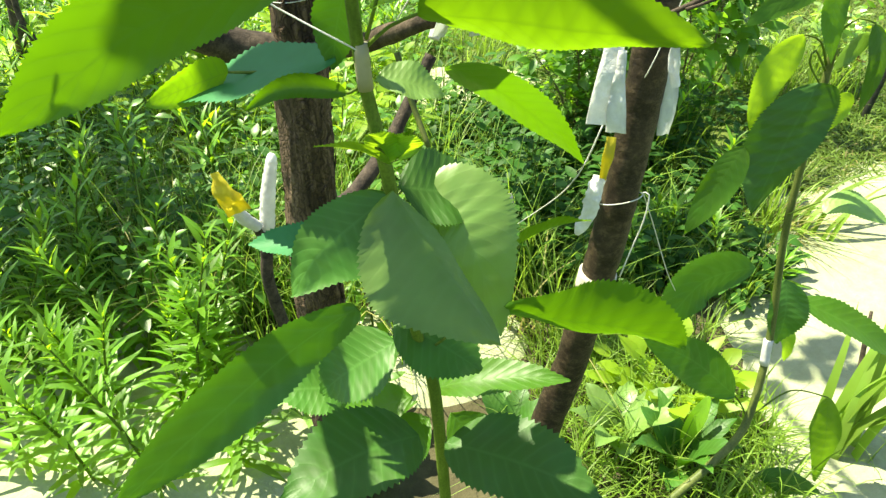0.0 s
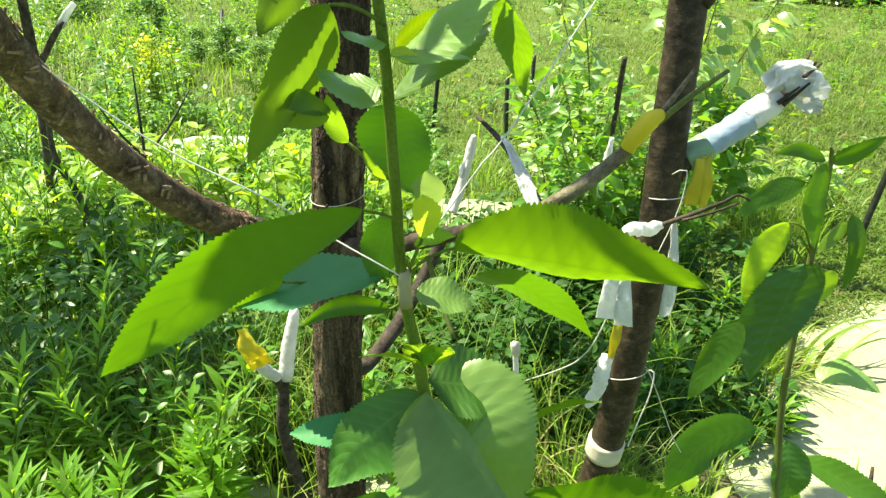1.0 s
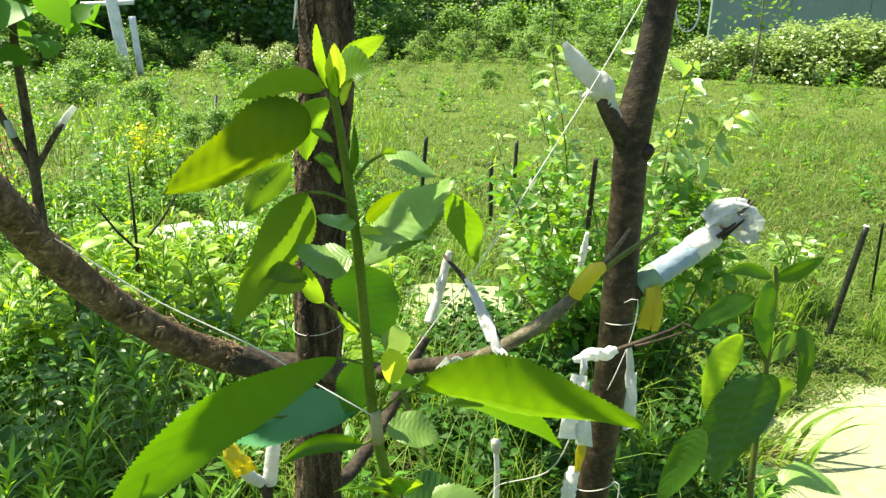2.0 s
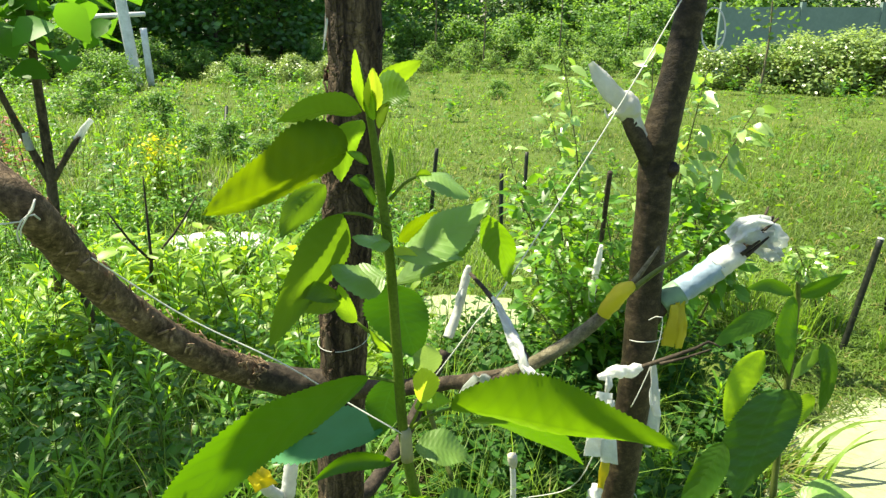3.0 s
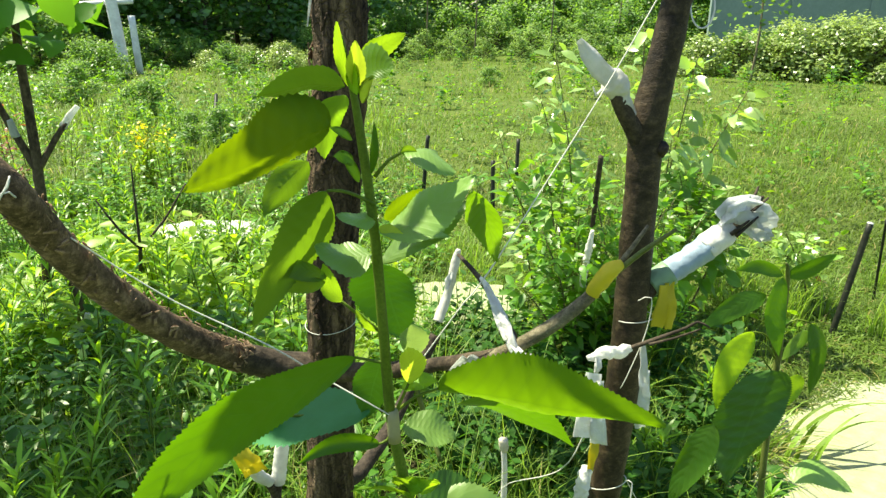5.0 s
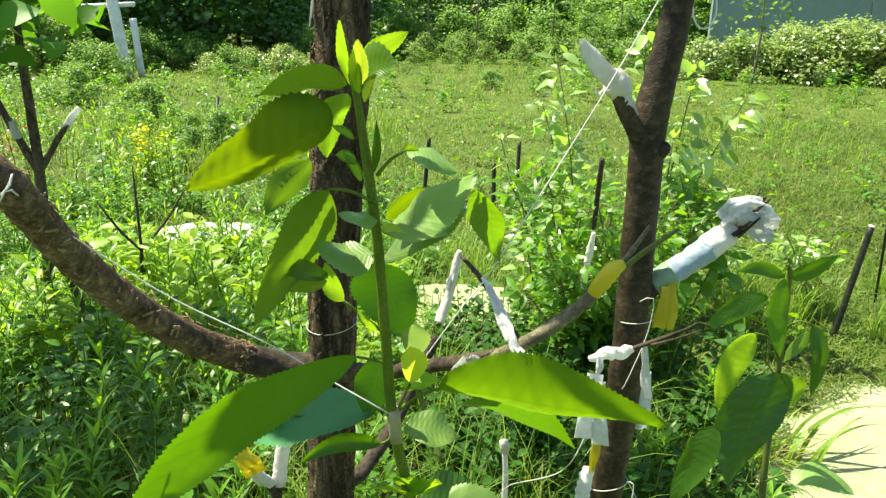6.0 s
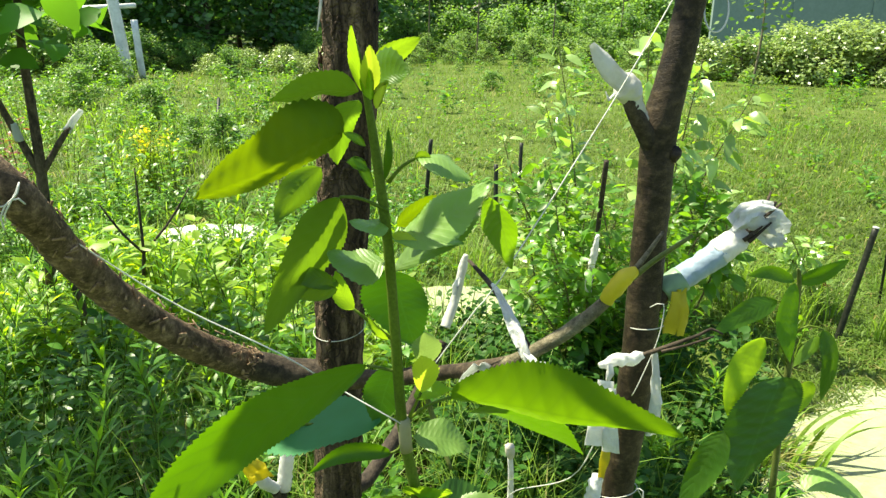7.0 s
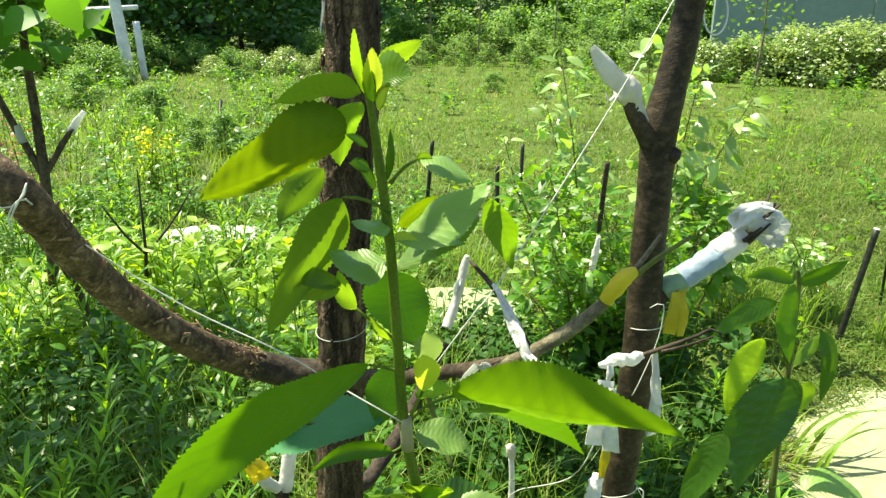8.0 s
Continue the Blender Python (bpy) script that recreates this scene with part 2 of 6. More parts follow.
BAND_PALE = cloth("pale_tan_tape", (0.70, 0.64, 0.50), 0.6, 0.1, 90.0, 0.001, 0.25)
STRING = cloth("cotton_string", (0.72, 0.72, 0.66), 0.8, 0.1, 400.0, 0.0006, 0.2)
STAKE_BLACK = bark("painted_stake", (0.01, 0.012, 0.009), (0.02, 0.025, 0.018), (0.05, 0.05, 0.04), 60.0, (1, 1, 1), 0.0005, 0.5)
WHITE_PAINT = cloth("white_painted_post", (0.75, 0.77, 0.78), 0.6, 0.0, 20.0, 0.001, 0.3)
CONCRETE = ground_material("concrete", (0.17, 0.235, 0.22), (0.20, 0.275, 0.255), (0.245, 0.32, 0.30), 12.0, 0.004)
SAND = ground_material("pale_sand", (0.255, 0.272, 0.158), (0.325, 0.350, 0.210), (0.40, 0.425, 0.275), 30.0, 0.012)
EARTH = ground_material("bed_earth", (0.035, 0.032, 0.016), (0.065, 0.058, 0.03), (0.11, 0.10, 0.055), 25.0, 0.02)
STONE = ground_material("pale_stone", (0.45, 0.44, 0.40), (0.58, 0.57, 0.53), (0.68, 0.67, 0.63), 14.0, 0.01)
SOIL = ground_material("green_earth", (0.056, 0.092, 0.016), (0.080, 0.124, 0.022), (0.120, 0.146, 0.035), 7.0, 0.03)

# ---- mesh tools ----


LEAF_FACES = [(0, 3, 4, 1), (1, 4, 5, 2), (3, 6, 7, 4), (4, 7, 8, 5), (6, 9, 10, 7), (7, 10, 11, 8), (9, 12, 10), (10, 12, 11)]


class Mesh:
    """Gathers vertices, faces and leaf coordinates in world metres."""

    def __init__(self):
        self.v, self.f, self.uv = [], [], []

    def tube(self, pts, radii, sides=10, step=0.02, rough=0.0, seed=0.0, cap=True, ridges=0.0, wound=0.0, folds=0.0):
        pts = [Vector(p) for p in pts]
        dense, rad = [], []
        for i in range(len(pts) - 1):
            p0, p1, p2, p3 = pts[max(i - 1, 0)], pts[i], pts[i + 1], pts[min(i + 2, len(pts) - 1)]
            n = max(2, int((p2 - p1).length / step))
            for k in range(n):
                t = k / n
                dense.append(0.5 * ((2 * p1) + (p2 - p0) * t + (2 * p0 - 5 * p1 + 4 * p2 - p3) * t * t + (3 * p1 - p0 - 3 * p2 + p3) * t ** 3))
                rad.append(radii[i] * (1 - t) + radii[i + 1] * t)
        dense.append(pts[-1])
        rad.append(radii[-1])
        base = len(self.v)
        ref = None
        gone = 0.0
        for i, p in enumerate(dense):
            d = (dense[min(i + 1, len(dense) - 1)] - dense[max(i - 1, 0)]).normalized()
            if ref is None:
                ref = d.orthogonal().normalized()
            ref = (ref - d * ref.dot(d)).normalized()
            side = d.cross(ref)
            gone += (p - dense[max(i - 1, 0)]).length
            for k in range(sides):
                a = 2 * math.pi * k / sides
                o = ref * math.cos(a) + side * math.sin(a)
                r = rad[i]
                if rough:
                    q = p + o * r
                    r *= 1 + rough * noise.noise(q * 28 + Vector((seed, 0, 0))) + 0.6 * rough * noise.noise(q * 85 + Vector((0, seed, 0)))
                if wound:
                    r *= 1 + wound * ((gone / 0.009 + k / sides) % 1.0) + 0.5 * wound * noise.noise((p + o * r) * 130)
                if folds:
                    q = p + o * rad[i]
                    r *= 1 + folds * (1.6 * abs(noise.noise(q * 75 + Vector((seed, 0, 0)))) - 0.4 + 0.35 * noise.noise(q * 210 + Vector((0, seed, 0))))
                if ridges:
                    r *= 1 + ridges * (noise.noise(Vector((math.cos(a) * 5 + seed, math.sin(a) * 5, p.z * 14))) + 0.6 * noise.noise(Vector((math.cos(a) * 11, math.sin(a) * 11 + seed, p.z * 40))))
                self.v.append(tuple(p + o * r))
        for i in range(len(dense) - 1):
            for k in range(sides):
                a, b = base + i * sides + k, base + i * sides + (k + 1) % sides
                self.f.append((a, b, b + sides, a + sides))
        if cap:
            self.f.append(tuple(base + k for k in reversed(range(sides))))
            self.f.append(tuple(base + (len(dense) - 1) * sides + k for k in range(sides)))
        return self

    def leaf(self, base, tip, width, up, bend=0.08, fold=0.25, teeth=48, wave=0.03, seed=0.0, fat=0.42, cup=0.0, quilt=0.010):
        """A toothed leaf blade from base to tip, its upper side towards up."""
        b, t = Vector(base), Vector(tip)
        a = t - b
        L = a.length
        a.normalize()
        n = Vector(up)
        n = (n - a * n.dot(a)).normalized()
        s = a.cross(n)
        start = len(self.v)
        uvs = []
        rows = (-1.0, -0.55, 0.0, 0.55, 1.0)
        for i in range(teeth + 1):
            u = i / teeth
            x = u ** (math.log(0.5) / math.log(fat))
            w = width / 2 * math.sin(math.pi * x) ** 0.75 if 0 < u < 1 else 0.0006
            if u > 0.8:
                w *= 1 - 0.35 * (u - 0.8) / 0.2
            for r in rows:
                k = w * r
                if abs(r) == 1:
                    k *= 1 + (0.05 if i % 2 else -0.04)
                lift = fold * abs(k) - cup * k * k / max(width, 1e-3)
                lift += bend * L * 4 * u * (1 - u)
                lift += quilt * width * abs(math.cos(math.pi * 11 * (u - 0.175 * abs(r)))) * (1 if 0 < abs(r) < 1 else 0.3)
                lift += wave * width * abs(r) * math.sin(u * 13 + seed + r * 1.7)
                p = b + a * (L * u + (0.0018 if abs(r) == 1 and i % 2 else 0)) + s * k + n * lift
                p += s * (wave * 0.8 * width * math.sin(u * 4 + seed * 1.3))
                self.v.append(tuple(p))
                uvs.append((u, 0.5 + r / 2))
        for i in range(teeth):
            for k in range(4):
                q = start + i * 5 + k
                self.f.append((q, q + 5, q + 6, q + 1))
        self.uv.append((start, uvs))
        return self

    def curved_leaf(self, rib, left, right, fat=0.44, at=0.5, wave=0.03, quilt=0.012, cup=0.10, seed=0.0):
        """A saw-toothed leaf blade along a bent midrib; left and right lead from the rib to its edges at its middle."""
        pts = [Vector(p) for p in rib]
        last = len(pts) - 1

        def on_rib(u):
            q = min(max(u, 0.0) * last, last - 1e-6)
            i, t = int(q), q - int(q)
            p0, p1, p2, p3 = pts[max(i - 1, 0)], pts[i], pts[i + 1], pts[min(i + 2, last)]
            return 0.5 * ((2 * p1) + (p2 - p0) * t + (2 * p0 - 5 * p1 + 4 * p2 - p3) * t * t + (3 * p1 - p0 - 3 * p2 + p3) * t ** 3)

        def along(u):
            return (on_rib(min(u + 0.02, 1)) - on_rib(max(u - 0.02, 0))).normalized()
        t0 = along(at)
        lv, rv = Vector(left), Vector(right)
        length = sum((on_rib((k + 1) / 20) - on_rib(k / 20)).length for k in range(20))
        span = lv.length + rv.length
        teeth = int(min(96, max(22, length * 500))) // 2 * 2
        start = len(self.v)
        uvs = []
        for i in range(teeth + 1):
            u = i / teeth
            c, d = on_rib(u), along(u)
            turn = t0.rotation_difference(d)
            if u < fat:
                w = max(0.015, math.sin(math.pi / 2 * u / fat) ** 0.72)
            else:
                w = max(0.008, math.cos(math.pi / 2 * (u - fat) / (1 - fat)) ** 1.12)
            for r in (-1.0, -0.8, -0.45, 0.0, 0.45, 0.8, 1.0):
                side = turn @ (lv if r < 0 else rv)
                n = side.cross(d).normalized() * (-1 if r < 0 else 1)
                k = abs(r) * w
                if abs(r) == 1:
                    k *= 1.03 if i % 2 else 0.96
                p = c + side * k
                p += n * side.length * w * cup * 4 * abs(r) * (1 - abs(r)) * 0.5
                p += n * span * quilt * abs(math.cos(math.pi * 11 * (u - 0.175 * abs(r)))) * (1 if 0 < abs(r) < 1 else 0.3)
                p += n * span * wave * abs(r) * math.sin(u * 11 + seed + r * 1.7)
                if abs(r) == 1 and i % 2:
                    p += d * length * 0.35 / teeth
                self.v.append(tuple(p))
                uvs.append((u, 0.5 + r / 2))
        for i in range(teeth):
            for k in range(6):
                q = start + i * 7 + k
                self.f.append((q, q + 7, q + 8, q + 1))
        self.uv.append((start, uvs))
        return self

    def small_leaf(self, p, d, n, L, w, droop=0.15):
        """A folded oval leaf of thirteen vertices."""
        d, n = Vector(d).normalized(), Vector(n)
        n = (n - d * n.dot(d))
        n = n.normalized() if n.length > 1e-4 else d.orthogonal().normalized()
        s = d.cross(n)
        b = len(self.v)
        p = Vector(p)
        for u, k, dz in ((0.0, 0.05, 0.0), (0.2, 0.37, 0.025), (0.45, 0.5, 0.03), (0.75, 0.33, 0.0)):
            c = p + d * (L * u) + n * (L * (dz - droop * u * u))
            self.v += [tuple(c - s * (w * k) + n * w * 0.2 * k), tuple(c), tuple(c + s * (w * k) + n * w * 0.2 * k)]
        self.v.append(tuple(p + d * L - n * (L * droop)))
        self.f += [tuple(b + q for q in face) for face in LEAF_FACES]
        return self

    def tiny_leaf(self, p, d, n, L, w):
        """A leaf for crowns far off: one folded lozenge."""
        d, n = Vector(d).normalized(), Vector(n)
        s = d.cross(n)
        s = s.normalized() if s.length > 1e-4 else d.orthogonal().normalized()
        b = len(self.v)
        p = Vector(p)
        self.v += [tuple(p), tuple(p + d * L * 0.45 - s * w * 0.5), tuple(p + d * L), tuple(p + d * L * 0.45 + s * w * 0.5)]
        self.f.append((b, b + 1, b + 2, b + 3))
        return self

    def blade(self, p, d, L, w, arch=0.5, n=4):
        """A grass blade that rises and arches over towards d."""
        d = Vector((d[0], d[1], 0)).normalized()
        s = Vector((-d.y, d.x, 0))
        b = len(self.v)
        p = Vector(p)
        for i in range(n):
            u = i / n
            c = p + Vector((0, 0, 1)) * L * (u - arch * 0.55 * u * u * u) + d * L * arch * u * u
            k = w * (1 - u * u) * 0.5
            self.v += [tuple(c - s * k), tuple(c + s * k)]
        self.v.append(tuple(p + Vector((0, 0, 1)) * L * (1 - arch * 0.55) + d * L * arch))
        for i in range(n - 1):
            q = b + 2 * i
            self.f.append((q, q + 1, q + 3, q + 2))
        self.f.append((b + 2 * n - 2, b + 2 * n - 1, b + 2 * n))
        return self

    def ball(self, c, r, seed=0.0, rough=0.3, n=12, m=8, squash=(1, 1, 1)):
        c = Vector(c)
        b = len(self.v)
        for i in range(m + 1):
            th = math.pi * i / m
            for k in range(n):
                ph = 2 * math.pi * k / n
                o = Vector((math.sin(th) * math.cos(ph), math.sin(th) * math.sin(ph), math.cos(th)))
                q = r * (1 + rough * noise.noise(o * 2.3 + Vector((seed, seed * 0.7, 0))) + rough * 0.5 * noise.noise(o * 6 + Vector((0, seed, 0))))
                self.v.append(tuple(c + Vector((o.x * squash[0], o.y * squash[1], o.z * squash[2])) * q))
        for i in range(m):
            for k in range(n):
                a, d = b + i * n + k, b + i * n + (k + 1) % n
                self.f.append((a, a + n, d + n, d))
        return self

    def strip(self, pts, widths, across, thick=0.0012, crumple=0.0, seed=0.0):
        """A band of tape or cloth along pts, of real thickness."""
        pts = [Vector(p) for p in pts]
        acr = Vector(across)
        b = len(self.v)
        sub = []
        for i in range(len(pts) - 1):
            for k in range(5):
                t = k / 5
                sub.append((pts[i].lerp(pts[i + 1], t), widths[i] * (1 - t) + widths[i + 1] * t))
        sub.append((pts[-1], widths[-1]))
        for i, (p, w) in enumerate(sub):
            d = (sub[min(i + 1, len(sub) - 1)][0] - sub[max(i - 1, 0)][0]).normalized()
            s = (acr - d * acr.dot(d)).normalized()
            nn = d.cross(s)
            for side in (1, -1):
                for k in range(5):
                    r = k / 4 - 0.5
                    c = p + s * (w * r) + nn * (thick * side / 2)
                    c += nn * crumple * noise.noise(p * 60 + Vector((r * 3, seed, 0)))
                    self.v.append(tuple(c))
        for i in range(len(sub) - 1):
            q = b + 10 * i
            for k in range(4):
                self.f.append((q + k, q + k + 1, q + k + 11, q + k + 10))
                self.f.append((q + 5 + k, q + 15 + k, q + 16 + k, q + 6 + k))
            self.f.append((q, q + 10, q + 15, q + 5))
            self.f.append((q + 4, q + 9, q + 19, q + 14))
        return self

    def flakes(self, pts, radii, n, size, seed, lift=0.35):
        """Curled scales of loose bark that stand off a limb along pts."""
        r = random.Random(seed)
        pts = [Vector(p) for p in pts]
        for _ in range(n):
            i = r.randrange(len(pts) - 1)
            t = r.random()
            p = pts[i].lerp(pts[i + 1], t)
            rad = radii[i] * (1 - t) + radii[i + 1] * t
            d = (pts[i + 1] - pts[i]).normalized()
            o = Vector((r.gauss(0, 1), r.gauss(0, 1), r.gauss(0, 1)))
            o = (o - d * o.dot(d)).normalized()
            s = d.cross(o)
            L, w = size * r.uniform(0.5, 1.6), size * r.uniform(0.2, 0.6)
            turn = r.uniform(-0.9, 0.9)
            a = d * math.cos(turn) + s * math.sin(turn)
            c = a.cross(o)
            b = len(self.v)
            up = lift * r.uniform(0.2, 1.0)
            for u, h in ((0.0, 0.0), (0.5, up * 0.4), (1.0, up)):
                q = p + o * (rad * 1.0 + h * w) + a * (L * (u - 0.5))
                k = w * (1 - 0.5 * u) * r.uniform(0.7, 1.2)
                self.v += [tuple(q - c * k * 0.5), tuple(q + c * k * 0.5), tuple(q + o * 0.0009 + c * k * 0.4), tuple(q + o * 0.0009 - c * k * 0.4)]
            for j in (0, 4):
                for k in range(4):
                    m = (k + 1) % 4
                    self.f.append((b + j + k, b + j + m, b + j + 4 + m, b + j + 4 + k))
            self.f.append((b + 8, b + 9, b + 10, b + 11))
        return self

    def box(self, c, size, turn=0.0):
        cx, cy, cz = c
        b = len(self.v)
        cs, sn = math.cos(turn), math.sin(turn)
        for z in (-0.5, 0.5):
            for x, y in ((-0.5, -0.5), (0.5, -0.5), (0.5, 0.5), (-0.5, 0.5)):
                X, Y = x * size[0], y * size[1]
                self.v.append((cx + X * cs - Y * sn, cy + X * sn + Y * cs, cz + z * size[2]))
        self.f += [(b + 3, b + 2, b + 1, b), (b + 4, b + 5, b + 6, b + 7)]
        for k in range(4):
            j = (k + 1) % 4
            self.f.append((b + k, b + j, b + 4 + j, b + 4 + k))
        return self

    def data(self, name, mat, origin=(0, 0, 0), smooth=True):
        me = bpy.data.meshes.new(name)
        v = np.array(self.v, dtype=float) - np.array(origin, dtype=float)
        me.from_pydata(v.tolist(), [], self.f)
        if self.uv:
            layer = me.uv_layers.new(name="leaf")
            table = np.zeros((len(self.v), 2))
            for start, uvs in self.uv:
                table[start:start + len(uvs)] = uvs
            idx = np.zeros(len(me.loops), dtype=np.int32)
            me.loops.foreach_get("vertex_index", idx)
            layer.data.foreach_set("uv", table[idx].ravel())
        if smooth:
            me.polygons.foreach_set("use_smooth", [True] * len(me.polygons))
        me.materials.append(mat)
        return me


def thing(name, at, label, category, group="", kind=""):
    e = new(name)
    e.empty_display_size = 0.05
    e.location = at
    return tagged(e, label, category, group, kind)


def part(name, mesh, mat, parent, label="", smooth=True):
    top = parent
    while top.parent:
        top = top.parent
    ob = new(name, mesh.data(name, mat, tuple(top.location), smooth))
    ob.parent = parent
    return tagged(ob, label)


def single(name, mesh, mat, label, category, kind="", at=(0, 0, 0), group="", smooth=True):
    ob = new(name, mesh.data(name, mat, at, smooth))
    ob.location = at
    return tagged(ob, label, category, group, kind)


def leaf_pieces(parent, mesh, mat):
    """Splits a mesh of small leaves, thirteen vertices each, into one part a leaf."""
    top = parent
    while top.parent:
        top = top.parent
    for k in range(0, len(mesh.v), 13):
        one = Mesh()
        one.v = mesh.v[k:k + 13]
        one.f = list(LEAF_FACES)
        at = Vector(one.v[0])
        ob = new("leaf", one.data("leaf", mat, tuple(at)))
        ob.parent = parent
        ob.location = at - Vector(top.location)


rnd = random.Random(11)


def rdir(zmin=-0.2, zmax=1.0):
    z = rnd.uniform(zmin, zmax)
    a = rnd.uniform(0, 2 * math.pi)
    k = math.sqrt(max(0, 1 - z * z))
    return Vector((k * math.cos(a), k * math.sin(a), z))


# ---- ground ----
gx = [-400, -120, -40, -14] + [-10 + 0.25 * i for i in range(81)] + [14, 40, 120, 400]
gy = [-400, -100, -20, -5, -2, -1] + [-0.5 + 0.25 * i for i in range(100)] + [26, 30, 40, 60, 120, 400]
g = Mesh()
for y in gy:
    for x in gx:
        near = 1 if (abs(x) < 12 and -1 < y < 25) else 0
        h = near * (0.018 * noise.noise(Vector((x * 1.7, y * 1.7, 0))) + 0.03 * noise.noise(Vector((x * 0.4, y * 0.4, 5)))) - 0.02
        g.v.append((x, y, h))
nx = len(gx)
for j in range(len(gy) - 1):
    for i in range(nx - 1):
        a = j * nx + i
        g.f.append((a, a + 1, a + nx + 1, a + nx))
single("ground", g, SOIL, "rough green meadow ground with thin earth between the grass", "ground", "structure")


def patch(name, cx, cy, rx, ry, label, mat, seed, height=0.03, turn=0.0):
    """A low irregular sheet of pale ground."""
    m = Mesh()
    n, rings = 48, 10
    cs, sn = math.cos(turn), math.sin(turn)
    m.v.append((cx, cy, height))
    for r in range(1, rings + 1):
        for k in range(n):
            a = 2 * math.pi * k / n
            q = (r / rings) * (1 + 0.22 * noise.noise(Vector((math.cos(a) * 1.6 + seed, math.sin(a) * 1.6, seed))) + 0.10 * noise.noise(Vector((math.cos(a) * 6 + seed, math.sin(a) * 6, seed))))
            X, Y = rx * q * math.cos(a), ry * q * math.sin(a)
            z = height * (1 - (r / rings) ** 6 * 1.9) + 0.006 * noise.noise(Vector((X * 6, Y * 6, seed)))
            m.v.append((cx + X * cs - Y * sn, cy + X * sn + Y * cs, z))
    for k in range(n):
        m.f.append((0, 1 + k, 1 + (k + 1) % n))
    for r in range(rings - 1):
        for k in range(n):
            a, b = 1 + r * n + k, 1 + r * n + (k + 1) % n
            m.f.append((a, a + n, b + n, b))
    return single(name, m, mat, label, "bare ground", "structure")


patch("bed", -0.05, 1.40, 0.90, 0.85, "dark earth of the planted bed", EARTH, 8.0, 0.010)
patch("bed", -1.5, 2.1, 1.5, 1.2, "dark earth of the weedy bed", EARTH, 9.0, 0.006)
patch("path", 1.62, 1.38, 1.16, 0.74, "pale sunlit sandy path beside the bed", SAND, 1.0, 0.03, 0.5)
patch("bare_ground", -0.85, 1.0, 0.75, 0.42, "pale dry sand under the weeds", SAND, 2.0)
patch("bare_ground", 0.08, 2.85, 0.42, 0.30, "pale dry sand between weeds and lawn", SAND, 3.0)
patch("bare_ground", 0.0, 1.20, 0.30, 0.22, "pale dry sand at the foot of the trees", SAND, 4.0)
patch("bare_ground", -1.40, 3.90, 0.46, 0.26, "pale flat sandy patch in the meadow", STONE, 5.0)

# ---- left tree ----
lt = thing("grafted_tree", (-0.13, 0.75, 0), "old fruit tree with brown flaking bark and wrapped grafts", "tree")
part("trunk", Mesh().tube([(-0.145, 0.75, -0.03), (-0.134, 0.730, 0.576), (-0.115, 0.720, 0.899), (-0.098, 0.710, 1.113), (-0.084, 0.700, 1.280), (-0.10, 0.70, 1.75), (-0.09, 0.69, 2.1)],
               [0.036, 0.032, 0.0285, 0.029, 0.029, 0.026, 0.018], 40, 0.006, 0.05, 1.0, ridges=0.11), BARK_LEFT, lt)
part("branch", Mesh().tube([(-0.112, 0.720, 0.852), (-0.173, 0.700, 0.863), (-0.202, 0.685, 0.879), (-0.226, 0.669, 0.896)],
     [0.021, 0.0178, 0.0172, 0.0166], 28, 0.005, 0.10, 3.0), BARK_DARK, lt, "dark smooth foot of the branch")
part("branch", Mesh().tube([(-0.212, 0.678, 0.886), (-0.224, 0.670, 0.894), (-0.265, 0.620, 0.948), (-0.295, 0.560, 1.020), (-0.304, 0.500, 1.091), (-0.303, 0.450, 1.150), (-0.332, 0.446, 1.182), (-0.390, 0.462, 1.222)],
     [0.0174, 0.0178, 0.0168, 0.0158, 0.0150, 0.0146, 0.0142, 0.0138], 32, 0.004, 0.07, 4.0), BARK_BRANCH, lt, "thick rough brown branch")
part("branch", Mesh().tube([(-0.104, 0.700, 0.855), (-0.045, 0.660, 0.879), (0.007, 0.620, 0.907), (0.054, 0.590, 0.930), (0.079, 0.578, 0.943)],
     [0.012, 0.0095, 0.0085, 0.0080, 0.0078], 14, 0.006, 0.2, 7.0), BARK_STEM, lt, "thin brown branch")
part("branch", Mesh().tube([(0.071, 0.581, 0.939), (0.092, 0.570, 0.954), (0.129, 0.565, 0.981), (0.159, 0.560, 1.011), (0.179, 0.560, 1.034)],
     [0.0072, 0.0070, 0.0070, 0.0066, 0.005], 14, 0.006, 0.15, 7.0), BARK_GREY, lt, "thin grey branch with grafts")
part("branch", Mesh().tube([(-0.137, 0.760, 0.641), (-0.106, 0.830, 0.606), (-0.059, 0.920, 0.636), (-0.023, 0.970, 0.691), (0.011, 1.000, 0.755)],
     [0.012, 0.012, 0.011, 0.010, 0.009], 10, 0.012, 0.12, 9.0), BARK_DARK, lt)
part("branch", Mesh().tube([(0.101, 0.570, 0.951), (0.080, 0.600, 0.984), (0.062, 0.640, 1.002), (0.040, 0.680, 1.015)], [0.004, 0.0035, 0.003, 0.002], 8, 0.012), BARK_DARK, lt)

tagged(part("loose_bark", Mesh().flakes([(-0.214, 0.676, 0.888), (-0.223, 0.670, 0.898), (-0.265, 0.620, 0.951), (-0.294, 0.560, 1.021), (-0.304, 0.500, 1.093), (-0.303, 0.450, 1.150), (-0.332, 0.446, 1.182)],
     [0.0178, 0.0178, 0.0168, 0.0158, 0.0150, 0.0144, 0.0140], 260, 0.0080, 5, 0.65), BARK_SHRED, lt, "loose curled bark scales"), kind="stuff")
